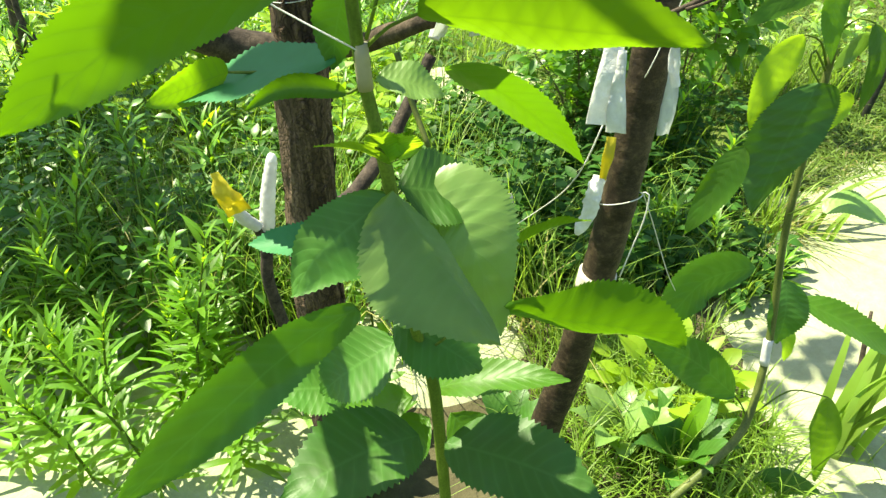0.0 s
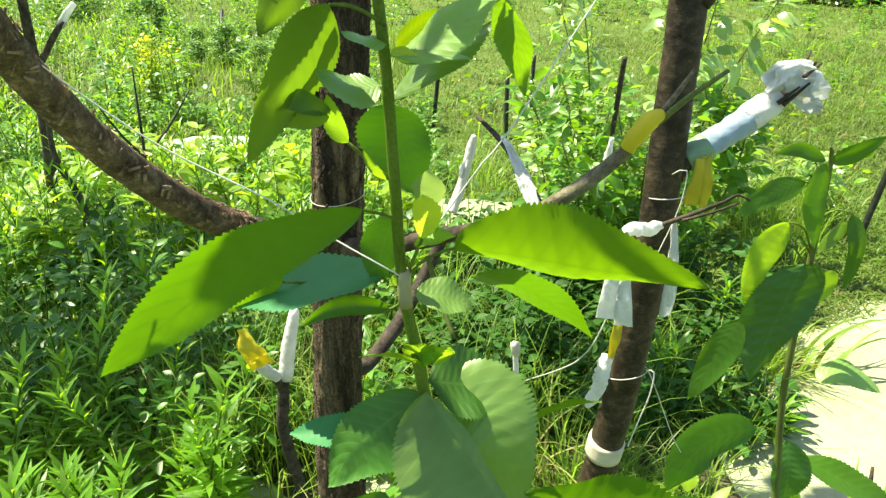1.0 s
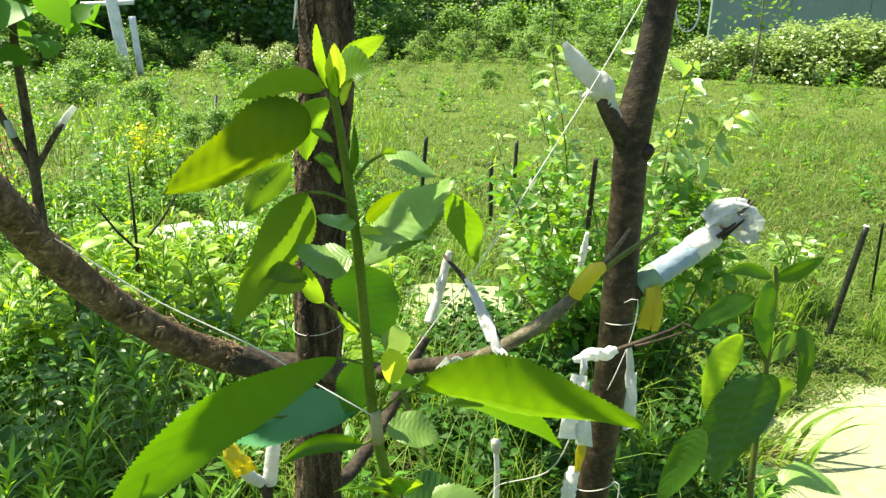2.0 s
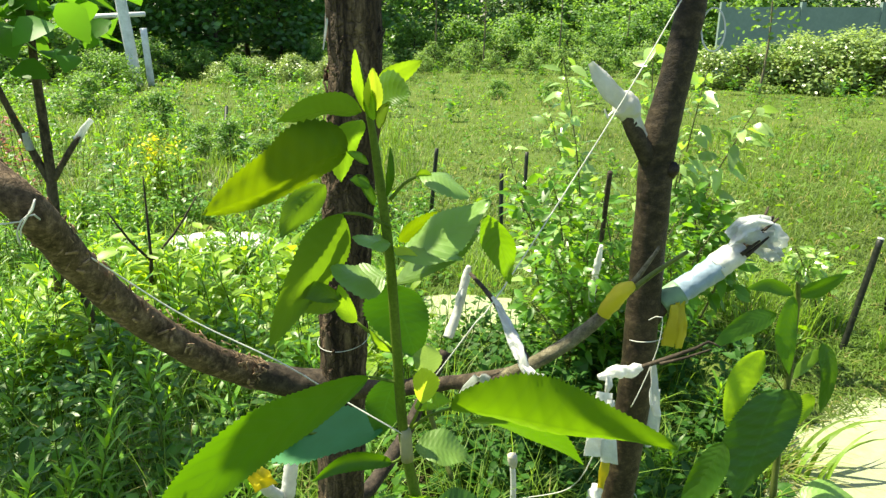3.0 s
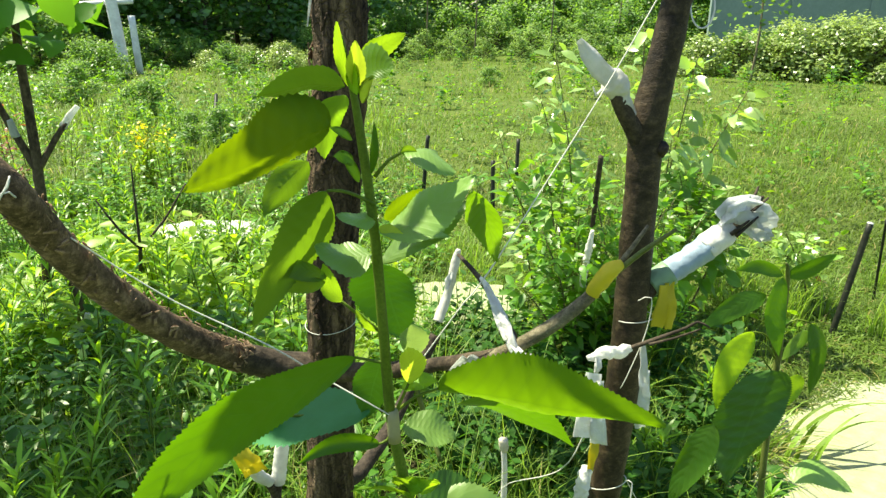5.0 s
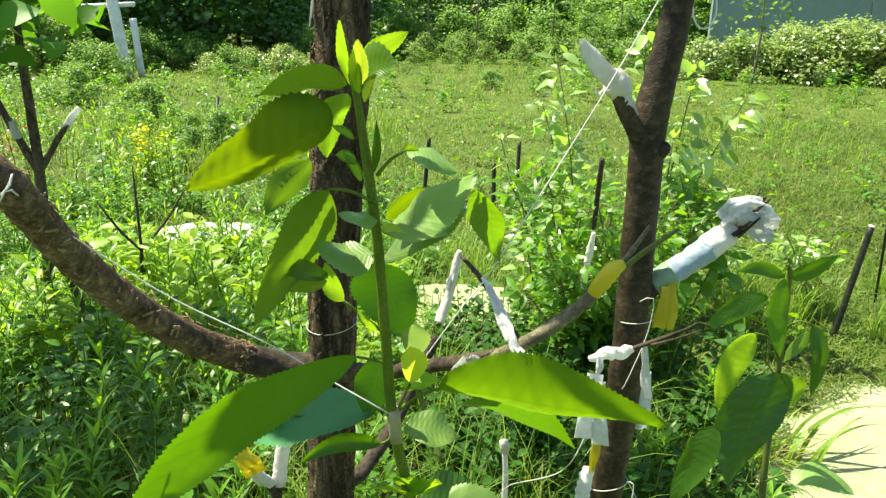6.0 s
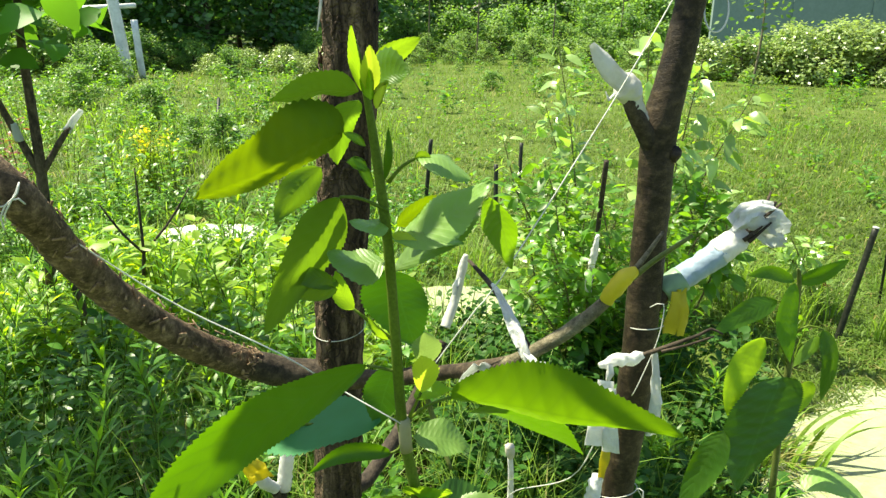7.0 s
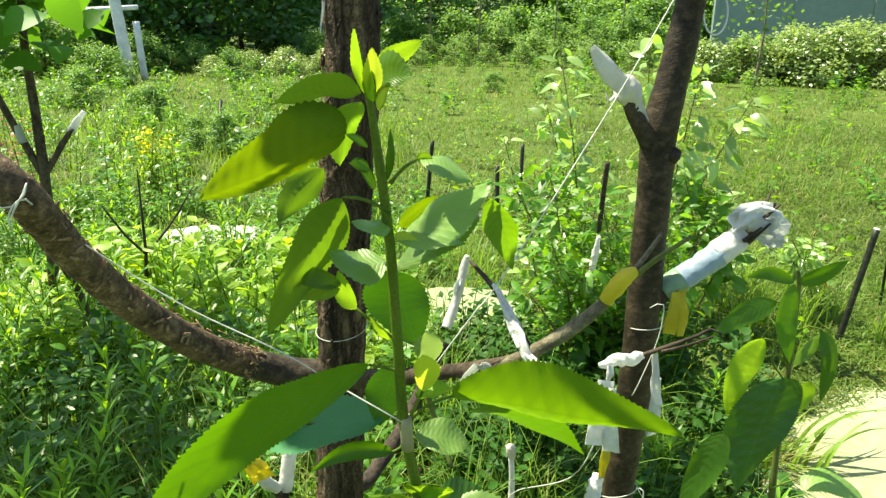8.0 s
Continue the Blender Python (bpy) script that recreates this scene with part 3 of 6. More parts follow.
tagged(part("loose_bark", Mesh().flakes([(-0.145, 0.75, 0.1), (-0.134, 0.730, 0.576), (-0.115, 0.720, 0.899), (-0.098, 0.710, 1.113), (-0.084, 0.700, 1.280)],
     [0.036, 0.032, 0.0285, 0.029, 0.029], 420, 0.014, 6, 0.25), BARK_LEFT, lt, "loose bark scales"), kind="stuff")
# Unseen twig and leaves, added so their shadows fall on the shoot.
shade_twig = part("branch", Mesh().tube([(-0.10, 0.70, 1.70), (-0.24, 0.69, 1.84), (-0.40, 0.67, 1.92), (-0.62, 0.66, 1.97)], [0.012, 0.010, 0.007, 0.003], 9, 0.03, 0.1), BARK_STEM, lt)
for b, t, w in (((-0.385, 0.630, 1.915), (-0.486, 0.640, 1.915), 0.080),
                ((-0.530, 0.775, 1.910), (-0.675, 0.805, 1.910), 0.084),
                ((-0.490, 0.730, 1.91), (-0.625, 0.630, 1.90), 0.080),
                ((-0.16, 0.70, 1.78), (-0.20, 0.79, 1.78), 0.05)):
    part("leaf", Mesh().leaf(b, t, w, SUN_FROM, 0.06, 0.1, 24), LEAF_MAIN, shade_twig)
# Unseen bough and foliage, added to shade the weeds behind the trees.
limb = part("branch", Mesh().tube([(-0.09, 0.69, 2.08), (-0.16, 1.05, 2.10), (-0.26, 1.45, 2.06), (-0.32, 1.90, 2.00)], [0.014, 0.011, 0.008, 0.004], 9, 0.03, 0.1), BARK_STEM, lt)
foliage = Mesh()
shade_rnd = random.Random(41)
for _ in range(75):
    p = Vector((-0.30 + shade_rnd.uniform(-0.26, 0.24), 1.78 + shade_rnd.uniform(-0.24, 0.24), 1.98 + shade_rnd.uniform(-0.10, 0.14)))
    d = Vector((shade_rnd.uniform(-1, 1), shade_rnd.uniform(-1, 1), shade_rnd.uniform(-0.7, 0.1)))
    foliage.small_leaf(p, d, (shade_rnd.uniform(-0.7, 0.3), shade_rnd.uniform(-0.4, 0.6), 1), shade_rnd.uniform(0.08, 0.13), shade_rnd.uniform(0.06, 0.09), 0.3)
part("crown", foliage, CROWN_LEAF, limb)
# ---- right tree ----
rt = thing("grafted_tree", (0.24, 0.75, 0), "young cherry tree with smooth brown bark, tied and bandaged", "tree")
part("trunk", Mesh().tube([(0.24, 0.755, -0.03), (0.187, 0.750, 0.176), (0.217, 0.745, 0.384), (0.237, 0.740, 0.551), (0.251, 0.735, 0.727), (0.255, 0.730, 0.846), (0.255, 0.730, 0.955), (0.254, 0.730, 1.076), (0.254, 0.730, 1.154), (0.266, 0.730, 1.234), (0.273, 0.730, 1.292), (0.279, 0.730, 1.373)],
     [0.029, 0.0245, 0.0235, 0.023, 0.022, 0.021, 0.0200, 0.0195, 0.0195, 0.0168, 0.0162, 0.015], 28, 0.007, 0.07, 3.0), BARK_RIGHT, rt)

# ---- cherry shoot in front ----
ms = thing("cherry_shoot", (0.05, 0.53, 0), "tall green cherry shoot with large toothed leaves, grafted with tape", "sapling")
part("stem", Mesh().tube([(0.05, 0.53, -0.02), (0.027, 0.520, 0.512), (0.009, 0.510, 0.636), (-0.009, 0.500, 0.811), (-0.025, 0.500, 0.912), (-0.030, 0.495, 1.010), (-0.034, 0.490, 1.099), (-0.041, 0.485, 1.175), (-0.046, 0.480, 1.219), (-0.052, 0.475, 1.257)],
     [0.0075, 0.0068, 0.0062, 0.0058, 0.0050, 0.0047, 0.0043, 0.0038, 0.0028, 0.0012], 12, 0.01, 0.05, 2.0), STEM_GREEN, ms)


def leaves(root, rows, default_mat):
    for i, row in enumerate(rows):
        base, tip, width, up = row[:4]
        o = dict(row[4]) if len(row) > 4 else {}
        mat = o.pop("mat", default_mat)
        stalk = o.pop("stalk", None)
        lf = part("leaf", Mesh().leaf(base, tip, width, up, seed=i * 1.7, **o), mat, root)
        if stalk:
            mid = (Vector(stalk) + Vector(base)) / 2 + Vector((0, 0, 0.006))
            part("leaf_stalk", Mesh().tube([stalk, tuple(mid), base], [0.0017, 0.0014, 0.0012], 7, 0.012), STEM_GREEN, lf)


def leaf(root, rib, left, right, mat, stalk=None, **shape):
    lf = part("leaf", Mesh().curved_leaf(rib, left, right, seed=rib[0][0] * 90, **shape), mat, root)
    if stalk:
        part("leaf_stalk", Mesh().tube(stalk, [0.0017] + [0.0014] * (len(stalk) - 2) + [0.0012], 7, 0.008), STEM_GREEN, lf)


leaf(ms, ((-0.051, 0.476, 1.221), (-0.067, 0.470, 1.223), (-0.086, 0.462, 1.221), (-0.113, 0.450, 1.215)), (-0.003, -0.011, 0.015), (-0.011, 0.022, -0.008), LEAF_SOFT, wave=0.04)
leaf(ms, ((-0.064, 0.478, 1.190), (-0.088, 0.470, 1.184), (-0.120, 0.458, 1.166), (-0.148, 0.448, 1.156), (-0.169, 0.440, 1.148)), (0.006, -0.008, 0.038), (0.007, 0.020, -0.013), LEAF_OLIVE, quilt=0.03, fat=0.42)
leaf(ms, ((-0.085, 0.492, 1.161), (-0.104, 0.488, 1.145), (-0.122, 0.482, 1.119)), (-0.012, 0.000, 0.005), (0.010, 0.004, -0.009), LEAF_SOFT)
leaf(ms, ((-0.053, 0.490, 1.213), (-0.067, 0.497, 1.192), (-0.073, 0.502, 1.161)), (-0.017, 0.000, -0.002), (0.009, 0.008, -0.001), LEAF_SOFT)
leaf(ms, ((-0.049, 0.476, 1.221), (-0.052, 0.470, 1.243), (-0.053, 0.463, 1.267)), (-0.004, -0.008, 0.001), (0.003, 0.004, -0.001), LEAF_YOUNG, fat=0.55)
# Two blades for one leaf: yellow sunlit half, then olive shaded half.
leaf(ms, ((-0.044, 0.477, 1.220), (-0.042, 0.470, 1.236), (-0.040, 0.464, 1.254)), (-0.005, -0.012, 0.004), (0.008, 0.000, -0.002), LEAF_YELLOW)
leaf(ms, ((-0.043, 0.480, 1.223), (-0.027, 0.468, 1.233), (-0.013, 0.456, 1.235)), (-0.004, 0.008, 0.019), (0.003, -0.008, -0.005), LEAF_OLIVE)
leaf(ms, ((-0.039, 0.486, 1.240), (-0.023, 0.481, 1.250), (-0.005, 0.475, 1.259)), (-0.006, -0.003, 0.005), (0.004, 0.003, -0.008), LEAF_YOUNG)
leaf(ms, ((-0.009, 0.486, 1.170), (0.010, 0.478, 1.171), (0.031, 0.470, 1.156)), (0.007, 0.014, -0.003), (-0.004, -0.020, -0.009), LEAF_BLUE, stalk=((-0.032, 0.486, 1.150), (-0.021, 0.486, 1.163), (-0.009, 0.486, 1.170)))
leaf(ms, ((-0.011, 0.484, 1.169), (-0.004, 0.482, 1.171), (0.003, 0.480, 1.167)), (0.001, -0.002, 0.005), (0.000, -0.002, -0.004), LEAF_YOUNG)
leaf(ms, ((-0.023, 0.482, 1.103), (0.003, 0.474, 1.118), (0.026, 0.466, 1.138), (0.047, 0.460, 1.157)), (-0.009, 0.020, 0.009), (0.011, -0.022, -0.006), LEAF_BLUE, wave=0.04)
leaf(ms, ((-0.029, 0.497, 1.072), (0.002, 0.492, 1.102), (0.042, 0.486, 1.130)), (-0.007, 0.013, 0.005), (0.020, -0.020, 0.001), LEAF_BLUE)
leaf(ms, ((-0.027, 0.500, 1.110), (-0.008, 0.500, 1.125), (0.010, 0.500, 1.136)), (-0.004, -0.006, 0.008), (0.006, 0.004, -0.008), LEAF_OLIVE)
leaf(ms, ((-0.032, 0.480, 1.115), (-0.045, 0.472, 1.119), (-0.061, 0.465, 1.125)), (-0.001, 0.016, 0.001), (0.001, -0.014, -0.003), LEAF_BLUE)
leaf(ms, ((-0.029, 0.478, 1.109), (-0.010, 0.468, 1.110), (0.011, 0.462, 1.111), (0.027, 0.458, 1.109)), (-0.002, 0.019, 0.001), (-0.005, -0.015, -0.003), LEAF_BLUE, fat=0.5)
leaf(ms, ((-0.029, 0.474, 1.111), (-0.019, 0.466, 1.110), (-0.008, 0.460, 1.109)), (0.001, 0.004, 0.005), (0.001, -0.006, -0.004), LEAF_YELLOW)
leaf(ms, ((-0.036, 0.484, 1.086), (-0.056, 0.476, 1.086), (-0.080, 0.470, 1.098)), (-0.005, 0.022, 0.005), (-0.001, -0.020, -0.009), LEAF_BLUE)
leaf(ms, ((-0.069, 0.476, 1.141), (-0.084, 0.468, 1.117), (-0.106, 0.456, 1.082), (-0.128, 0.446, 1.038)), (-0.011, -0.016, 0.013), (0.013, 0.018, -0.021), LEAF_SOFT, stalk=((-0.033, 0.485, 1.127), (-0.046, 0.480, 1.136), (-0.058, 0.476, 1.141), (-0.069, 0.476, 1.141)), fat=0.38)
leaf(ms, ((-0.073, 0.476, 1.069), (-0.098, 0.468, 1.080), (-0.125, 0.460, 1.080)), (0.000, 0.000, 0.007), (0.002, -0.002, -0.010), LEAF_OLIVE)
leaf(ms, ((-0.074, 0.474, 1.065), (-0.093, 0.470, 1.064), (-0.113, 0.466, 1.063)), (0.001, 0.000, 0.006), (0.001, 0.000, -0.008), LEAF_OLIVE)
leaf(ms, ((-0.063, 0.484, 1.043), (-0.071, 0.480, 1.058), (-0.075, 0.474, 1.081)), (-0.008, -0.002, -0.003), (0.006, 0.000, 0.005), LEAF_YOUNG, stalk=((-0.032, 0.495, 1.009), (-0.050, 0.490, 1.028), (-0.063, 0.484, 1.043)))
leaf(ms, ((-0.032, 0.520, 1.064), (-0.026, 0.526, 1.028), (-0.014, 0.530, 0.984)), (-0.035, -0.006, 0.003), (0.024, 0.002, 0.002), LEAF_SHADED)
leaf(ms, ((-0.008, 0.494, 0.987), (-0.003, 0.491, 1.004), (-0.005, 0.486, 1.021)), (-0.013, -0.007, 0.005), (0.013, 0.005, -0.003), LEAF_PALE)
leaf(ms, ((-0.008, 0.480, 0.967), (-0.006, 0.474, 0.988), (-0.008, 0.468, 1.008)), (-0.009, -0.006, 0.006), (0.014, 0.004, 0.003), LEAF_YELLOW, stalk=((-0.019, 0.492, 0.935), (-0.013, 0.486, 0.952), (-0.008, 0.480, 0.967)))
leaf(ms, ((-0.034, 0.524, 0.968), (-0.045, 0.528, 0.934), (-0.052, 0.532, 0.898)), (-0.019, -0.002, 0.007), (0.017, 0.002, -0.005), LEAF_SHADED)
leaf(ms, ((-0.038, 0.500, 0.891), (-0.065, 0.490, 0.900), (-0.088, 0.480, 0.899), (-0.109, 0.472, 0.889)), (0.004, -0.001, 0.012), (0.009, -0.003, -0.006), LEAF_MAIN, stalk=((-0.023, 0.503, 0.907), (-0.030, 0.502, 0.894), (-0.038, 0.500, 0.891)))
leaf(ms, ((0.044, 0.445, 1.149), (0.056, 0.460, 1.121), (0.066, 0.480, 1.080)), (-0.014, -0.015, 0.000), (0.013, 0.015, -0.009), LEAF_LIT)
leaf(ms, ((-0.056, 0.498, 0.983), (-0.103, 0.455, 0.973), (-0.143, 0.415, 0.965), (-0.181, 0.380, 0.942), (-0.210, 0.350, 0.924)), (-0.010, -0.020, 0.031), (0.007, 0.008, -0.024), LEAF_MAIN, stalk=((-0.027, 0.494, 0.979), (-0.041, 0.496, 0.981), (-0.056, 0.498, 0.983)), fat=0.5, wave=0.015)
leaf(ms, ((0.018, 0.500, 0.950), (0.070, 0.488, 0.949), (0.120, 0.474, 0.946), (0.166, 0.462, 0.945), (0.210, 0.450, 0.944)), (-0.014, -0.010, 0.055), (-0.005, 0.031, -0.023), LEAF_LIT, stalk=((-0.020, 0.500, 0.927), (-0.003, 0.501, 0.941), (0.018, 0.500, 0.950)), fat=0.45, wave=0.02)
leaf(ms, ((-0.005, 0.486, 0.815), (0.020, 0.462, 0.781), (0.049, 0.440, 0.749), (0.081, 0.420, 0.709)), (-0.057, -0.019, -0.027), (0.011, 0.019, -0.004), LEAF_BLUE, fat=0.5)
leaf(ms, ((-0.009, 0.496, 0.805), (-0.041, 0.482, 0.784), (-0.070, 0.470, 0.761), (-0.094, 0.460, 0.727)), (-0.020, 0.016, 0.016), (0.031, -0.018, -0.023), LEAF_SHADED, fat=0.45)
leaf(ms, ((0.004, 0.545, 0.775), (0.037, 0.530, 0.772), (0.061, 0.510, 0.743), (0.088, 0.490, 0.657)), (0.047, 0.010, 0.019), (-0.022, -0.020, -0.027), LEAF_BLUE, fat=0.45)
leaf(ms, ((-0.041, 0.470, 0.707), (-0.096, 0.448, 0.678), (-0.151, 0.412, 0.644), (-0.222, 0.385, 0.586), (-0.257, 0.368, 0.558)), (-0.001, 0.003, 0.039), (0.042, 0.013, -0.009), LEAF_SHADED, fat=0.5, wave=0.02)
leaf(ms, ((0.084, 0.500, 0.681), (0.138, 0.490, 0.677), (0.194, 0.476, 0.680), (0.250, 0.462, 0.670)), (0.006, -0.013, 0.058), (0.010, 0.017, -0.024), LEAF_MAIN, stalk=((0.005, 0.510, 0.606), (0.042, 0.505, 0.647), (0.084, 0.500, 0.681)), fat=0.6)
# Extra blade stands in for the sunlit tip of the teal leaf.
leaf(ms, ((-0.140, 0.545, 0.892), (-0.174, 0.540, 0.881), (-0.210, 0.534, 0.868)), (0.010, -0.002, 0.022), (-0.001, 0.000, -0.017), LEAF_LIT, stalk=((-0.109, 0.548, 0.891), (-0.125, 0.547, 0.891), (-0.140, 0.545, 0.892)))
leaves(ms, [
    ((-0.049, 0.530, 0.908), (-0.203, 0.560, 0.862), 0.076, (0.0, -0.22, 0.95), {"mat": LEAF_TEAL, "bend": 0.02, "fold": 0.1, "quilt": 0.0}),
    ((-0.048, 0.480, 1.180), (-0.063, 0.472, 1.191), 0.008, (0.2, -0.7, 0.6), {"mat": LEAF_YOUNG}),
    ((-0.047, 0.480, 1.163), (-0.061, 0.470, 1.169), 0.012, (0.2, -0.7, 0.6), {"mat": LEAF_YOUNG}),
    ((-0.044, 0.480, 1.147), (-0.056, 0.472, 1.171), 0.009, (0.4, -0.7, 0.4), {"mat": LEAF_YOUNG}),
    ((-0.034, 0.480, 1.154), (-0.030, 0.472, 1.195), 0.007, (0.4, -0.8, 0.2), {"mat": LEAF_MAIN}),
    ((-0.042, 0.475, 1.215), (-0.043, 0.468, 1.240), 0.012, (-0.4, -0.8, 0.2), {"mat": LEAF_YOUNG}),
    ((-0.039, 0.475, 1.209), (-0.029, 0.466, 1.228), 0.010, (-0.4, -0.8, 0.3), {"mat": LEAF_YELLOW}),
    ((-0.036, 0.490, 1.012), (-0.051, 0.480, 1.038), 0.009, (-0.4, -0.8, 0.3), {"mat": LEAF_YOUNG}),
    ((-0.015, 0.490, 0.957), (0.018, 0.480, 0.969), 0.020, (0.1, -0.4, 0.9), {"mat": LEAF_YOUNG}),
    ((-0.017, 0.520, 0.896), (0.035, 0.530, 0.876), 0.040, (0.1, -0.4, 0.9), {"mat": LEAF_BLUE}),
    ((0.037, 0.580, 0.884), (0.208, 0.780, 0.687), 0.052, (-0.3, 0.45, 0.8), {"bend": 0.06, "mat": LEAF_MAIN}),
    ((-0.005, 0.530, 0.792), (0.066, 0.560, 0.769), 0.075, (0.0, -0.6, 0.8), {"mat": LEAF_SHADED, "bend": 0.05}),
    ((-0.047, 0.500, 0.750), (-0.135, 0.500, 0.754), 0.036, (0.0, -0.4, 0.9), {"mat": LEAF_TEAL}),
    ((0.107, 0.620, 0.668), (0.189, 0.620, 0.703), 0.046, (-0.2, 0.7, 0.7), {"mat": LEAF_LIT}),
    ((0.006, 0.500, 0.508), (-0.119, 0.400, 0.530), 0.10, (-0.2, -0.4, 0.9), {"mat": LEAF_SHADED}),
    ((0.036, 0.500, 0.499), (0.189, 0.420, 0.505), 0.09, (0.2, -0.4, 0.9), {"mat": LEAF_SHADED}),
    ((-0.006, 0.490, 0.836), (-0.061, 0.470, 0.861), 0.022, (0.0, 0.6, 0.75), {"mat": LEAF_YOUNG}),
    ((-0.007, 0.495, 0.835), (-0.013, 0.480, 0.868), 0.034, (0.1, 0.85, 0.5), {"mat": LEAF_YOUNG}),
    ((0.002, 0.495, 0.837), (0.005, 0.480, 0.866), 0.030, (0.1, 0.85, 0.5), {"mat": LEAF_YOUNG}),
    ((-0.016, 0.540, 0.609), (-0.096, 0.520, 0.547), 0.08, (-0.2, -0.6, 0.8), {"mat": LEAF_SHADED}),
    ((-0.014, 0.530, 0.648), (0.070, 0.500, 0.600), 0.08, (0.2, -0.5, 0.85), {"mat": LEAF_SHADED}),
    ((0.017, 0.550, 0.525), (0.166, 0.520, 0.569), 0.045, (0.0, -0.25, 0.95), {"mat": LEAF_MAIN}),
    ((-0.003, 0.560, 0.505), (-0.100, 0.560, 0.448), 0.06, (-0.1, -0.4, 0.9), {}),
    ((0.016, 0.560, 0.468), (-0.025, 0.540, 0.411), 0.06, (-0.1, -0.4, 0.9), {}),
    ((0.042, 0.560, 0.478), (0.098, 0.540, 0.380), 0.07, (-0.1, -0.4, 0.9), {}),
    ((-0.072, 0.550, 0.525), (-0.151, 0.520, 0.547), 0.07, (-0.1, -0.4, 0.9), {"mat": LEAF_SHADED}),
], LEAF_MAIN)

# ---- second cherry shoot ----
rs = thing("cherry_shoot", (0.35, 0.70, 0), "slender cherry shoot with hanging toothed leaves and a taped graft", "sapling")
part("stem", Mesh().tube([(0.325, 0.690, -0.02), (0.354, 0.700, 0.012), (0.418, 0.735, 0.077), (0.487, 0.772, 0.122), (0.540, 0.805, 0.173), (0.561, 0.842, 0.280), (0.560, 0.862, 0.372), (0.544, 0.880, 0.540), (0.538, 0.890, 0.776), (0.529, 0.885, 0.904), (0.520, 0.880, 0.930)],
     [0.008, 0.008, 0.0075, 0.007, 0.0068, 0.0063, 0.006, 0.0055, 0.005, 0.0035, 0.0015], 10, 0.012, 0.05, 6.0), STEM_OLIVE, rs)
leaf(rs, ((0.522, 0.872, 0.759), (0.498, 0.856, 0.701), (0.478, 0.842, 0.642), (0.462, 0.830, 0.583)), (-0.058, 0.001, -0.001), (0.061, 0.013, 0.011), LEAF_SHADED, stalk=((0.536, 0.890, 0.767), (0.509, 0.880, 0.799), (0.504, 0.876, 0.784), (0.522, 0.872, 0.759)), fat=0.34)
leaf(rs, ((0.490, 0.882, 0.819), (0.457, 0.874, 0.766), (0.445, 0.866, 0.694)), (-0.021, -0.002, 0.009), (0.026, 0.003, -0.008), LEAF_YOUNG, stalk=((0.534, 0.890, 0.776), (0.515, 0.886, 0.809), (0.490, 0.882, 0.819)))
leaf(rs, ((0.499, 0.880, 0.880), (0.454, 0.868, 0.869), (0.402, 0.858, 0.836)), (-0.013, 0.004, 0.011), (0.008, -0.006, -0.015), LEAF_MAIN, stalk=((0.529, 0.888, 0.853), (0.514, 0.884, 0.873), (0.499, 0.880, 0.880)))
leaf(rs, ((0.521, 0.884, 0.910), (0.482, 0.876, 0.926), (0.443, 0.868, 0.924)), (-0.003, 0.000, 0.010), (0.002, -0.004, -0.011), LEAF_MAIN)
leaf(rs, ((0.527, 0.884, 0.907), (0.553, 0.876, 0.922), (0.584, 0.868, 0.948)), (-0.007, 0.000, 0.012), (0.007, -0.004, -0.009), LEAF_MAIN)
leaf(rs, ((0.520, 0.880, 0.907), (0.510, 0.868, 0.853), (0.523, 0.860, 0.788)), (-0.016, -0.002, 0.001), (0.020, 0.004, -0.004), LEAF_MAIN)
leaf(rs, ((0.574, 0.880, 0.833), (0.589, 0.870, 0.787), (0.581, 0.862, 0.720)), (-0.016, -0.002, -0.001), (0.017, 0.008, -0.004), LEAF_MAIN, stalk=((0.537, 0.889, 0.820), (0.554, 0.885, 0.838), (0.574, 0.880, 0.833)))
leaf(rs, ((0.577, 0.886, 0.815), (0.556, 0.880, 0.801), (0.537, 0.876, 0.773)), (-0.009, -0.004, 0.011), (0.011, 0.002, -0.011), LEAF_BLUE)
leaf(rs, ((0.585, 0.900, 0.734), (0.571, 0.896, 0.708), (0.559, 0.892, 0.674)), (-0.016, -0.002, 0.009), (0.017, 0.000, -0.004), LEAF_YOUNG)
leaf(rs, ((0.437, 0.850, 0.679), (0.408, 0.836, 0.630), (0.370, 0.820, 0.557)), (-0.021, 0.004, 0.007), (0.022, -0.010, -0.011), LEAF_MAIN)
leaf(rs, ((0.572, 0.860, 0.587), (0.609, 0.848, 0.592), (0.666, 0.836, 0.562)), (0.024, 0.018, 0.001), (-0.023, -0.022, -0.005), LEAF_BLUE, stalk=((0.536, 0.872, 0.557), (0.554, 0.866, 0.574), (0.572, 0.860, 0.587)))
leaf(rs, ((0.518, 0.880, 0.456), (0.434, 0.862, 0.441), (0.375, 0.845, 0.351)), (-0.043, -0.006, 0.030), (0.012, -0.004, -0.042), LEAF_SHADED)
leaf(rs, ((0.525, 0.835, 0.218), (0.435, 0.825, 0.308), (0.343, 0.815, 0.365)), (0.014, 0.007, 0.035), (-0.019, -0.010, -0.033), LEAF_SHADED, stalk=((0.564, 0.830, 0.148), (0.540, 0.832, 0.199), (0.525, 0.835, 0.218)))
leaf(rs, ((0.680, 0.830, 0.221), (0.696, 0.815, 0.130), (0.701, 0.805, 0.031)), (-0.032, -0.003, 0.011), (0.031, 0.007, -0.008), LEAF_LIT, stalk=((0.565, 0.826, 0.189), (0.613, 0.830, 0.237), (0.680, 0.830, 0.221)))
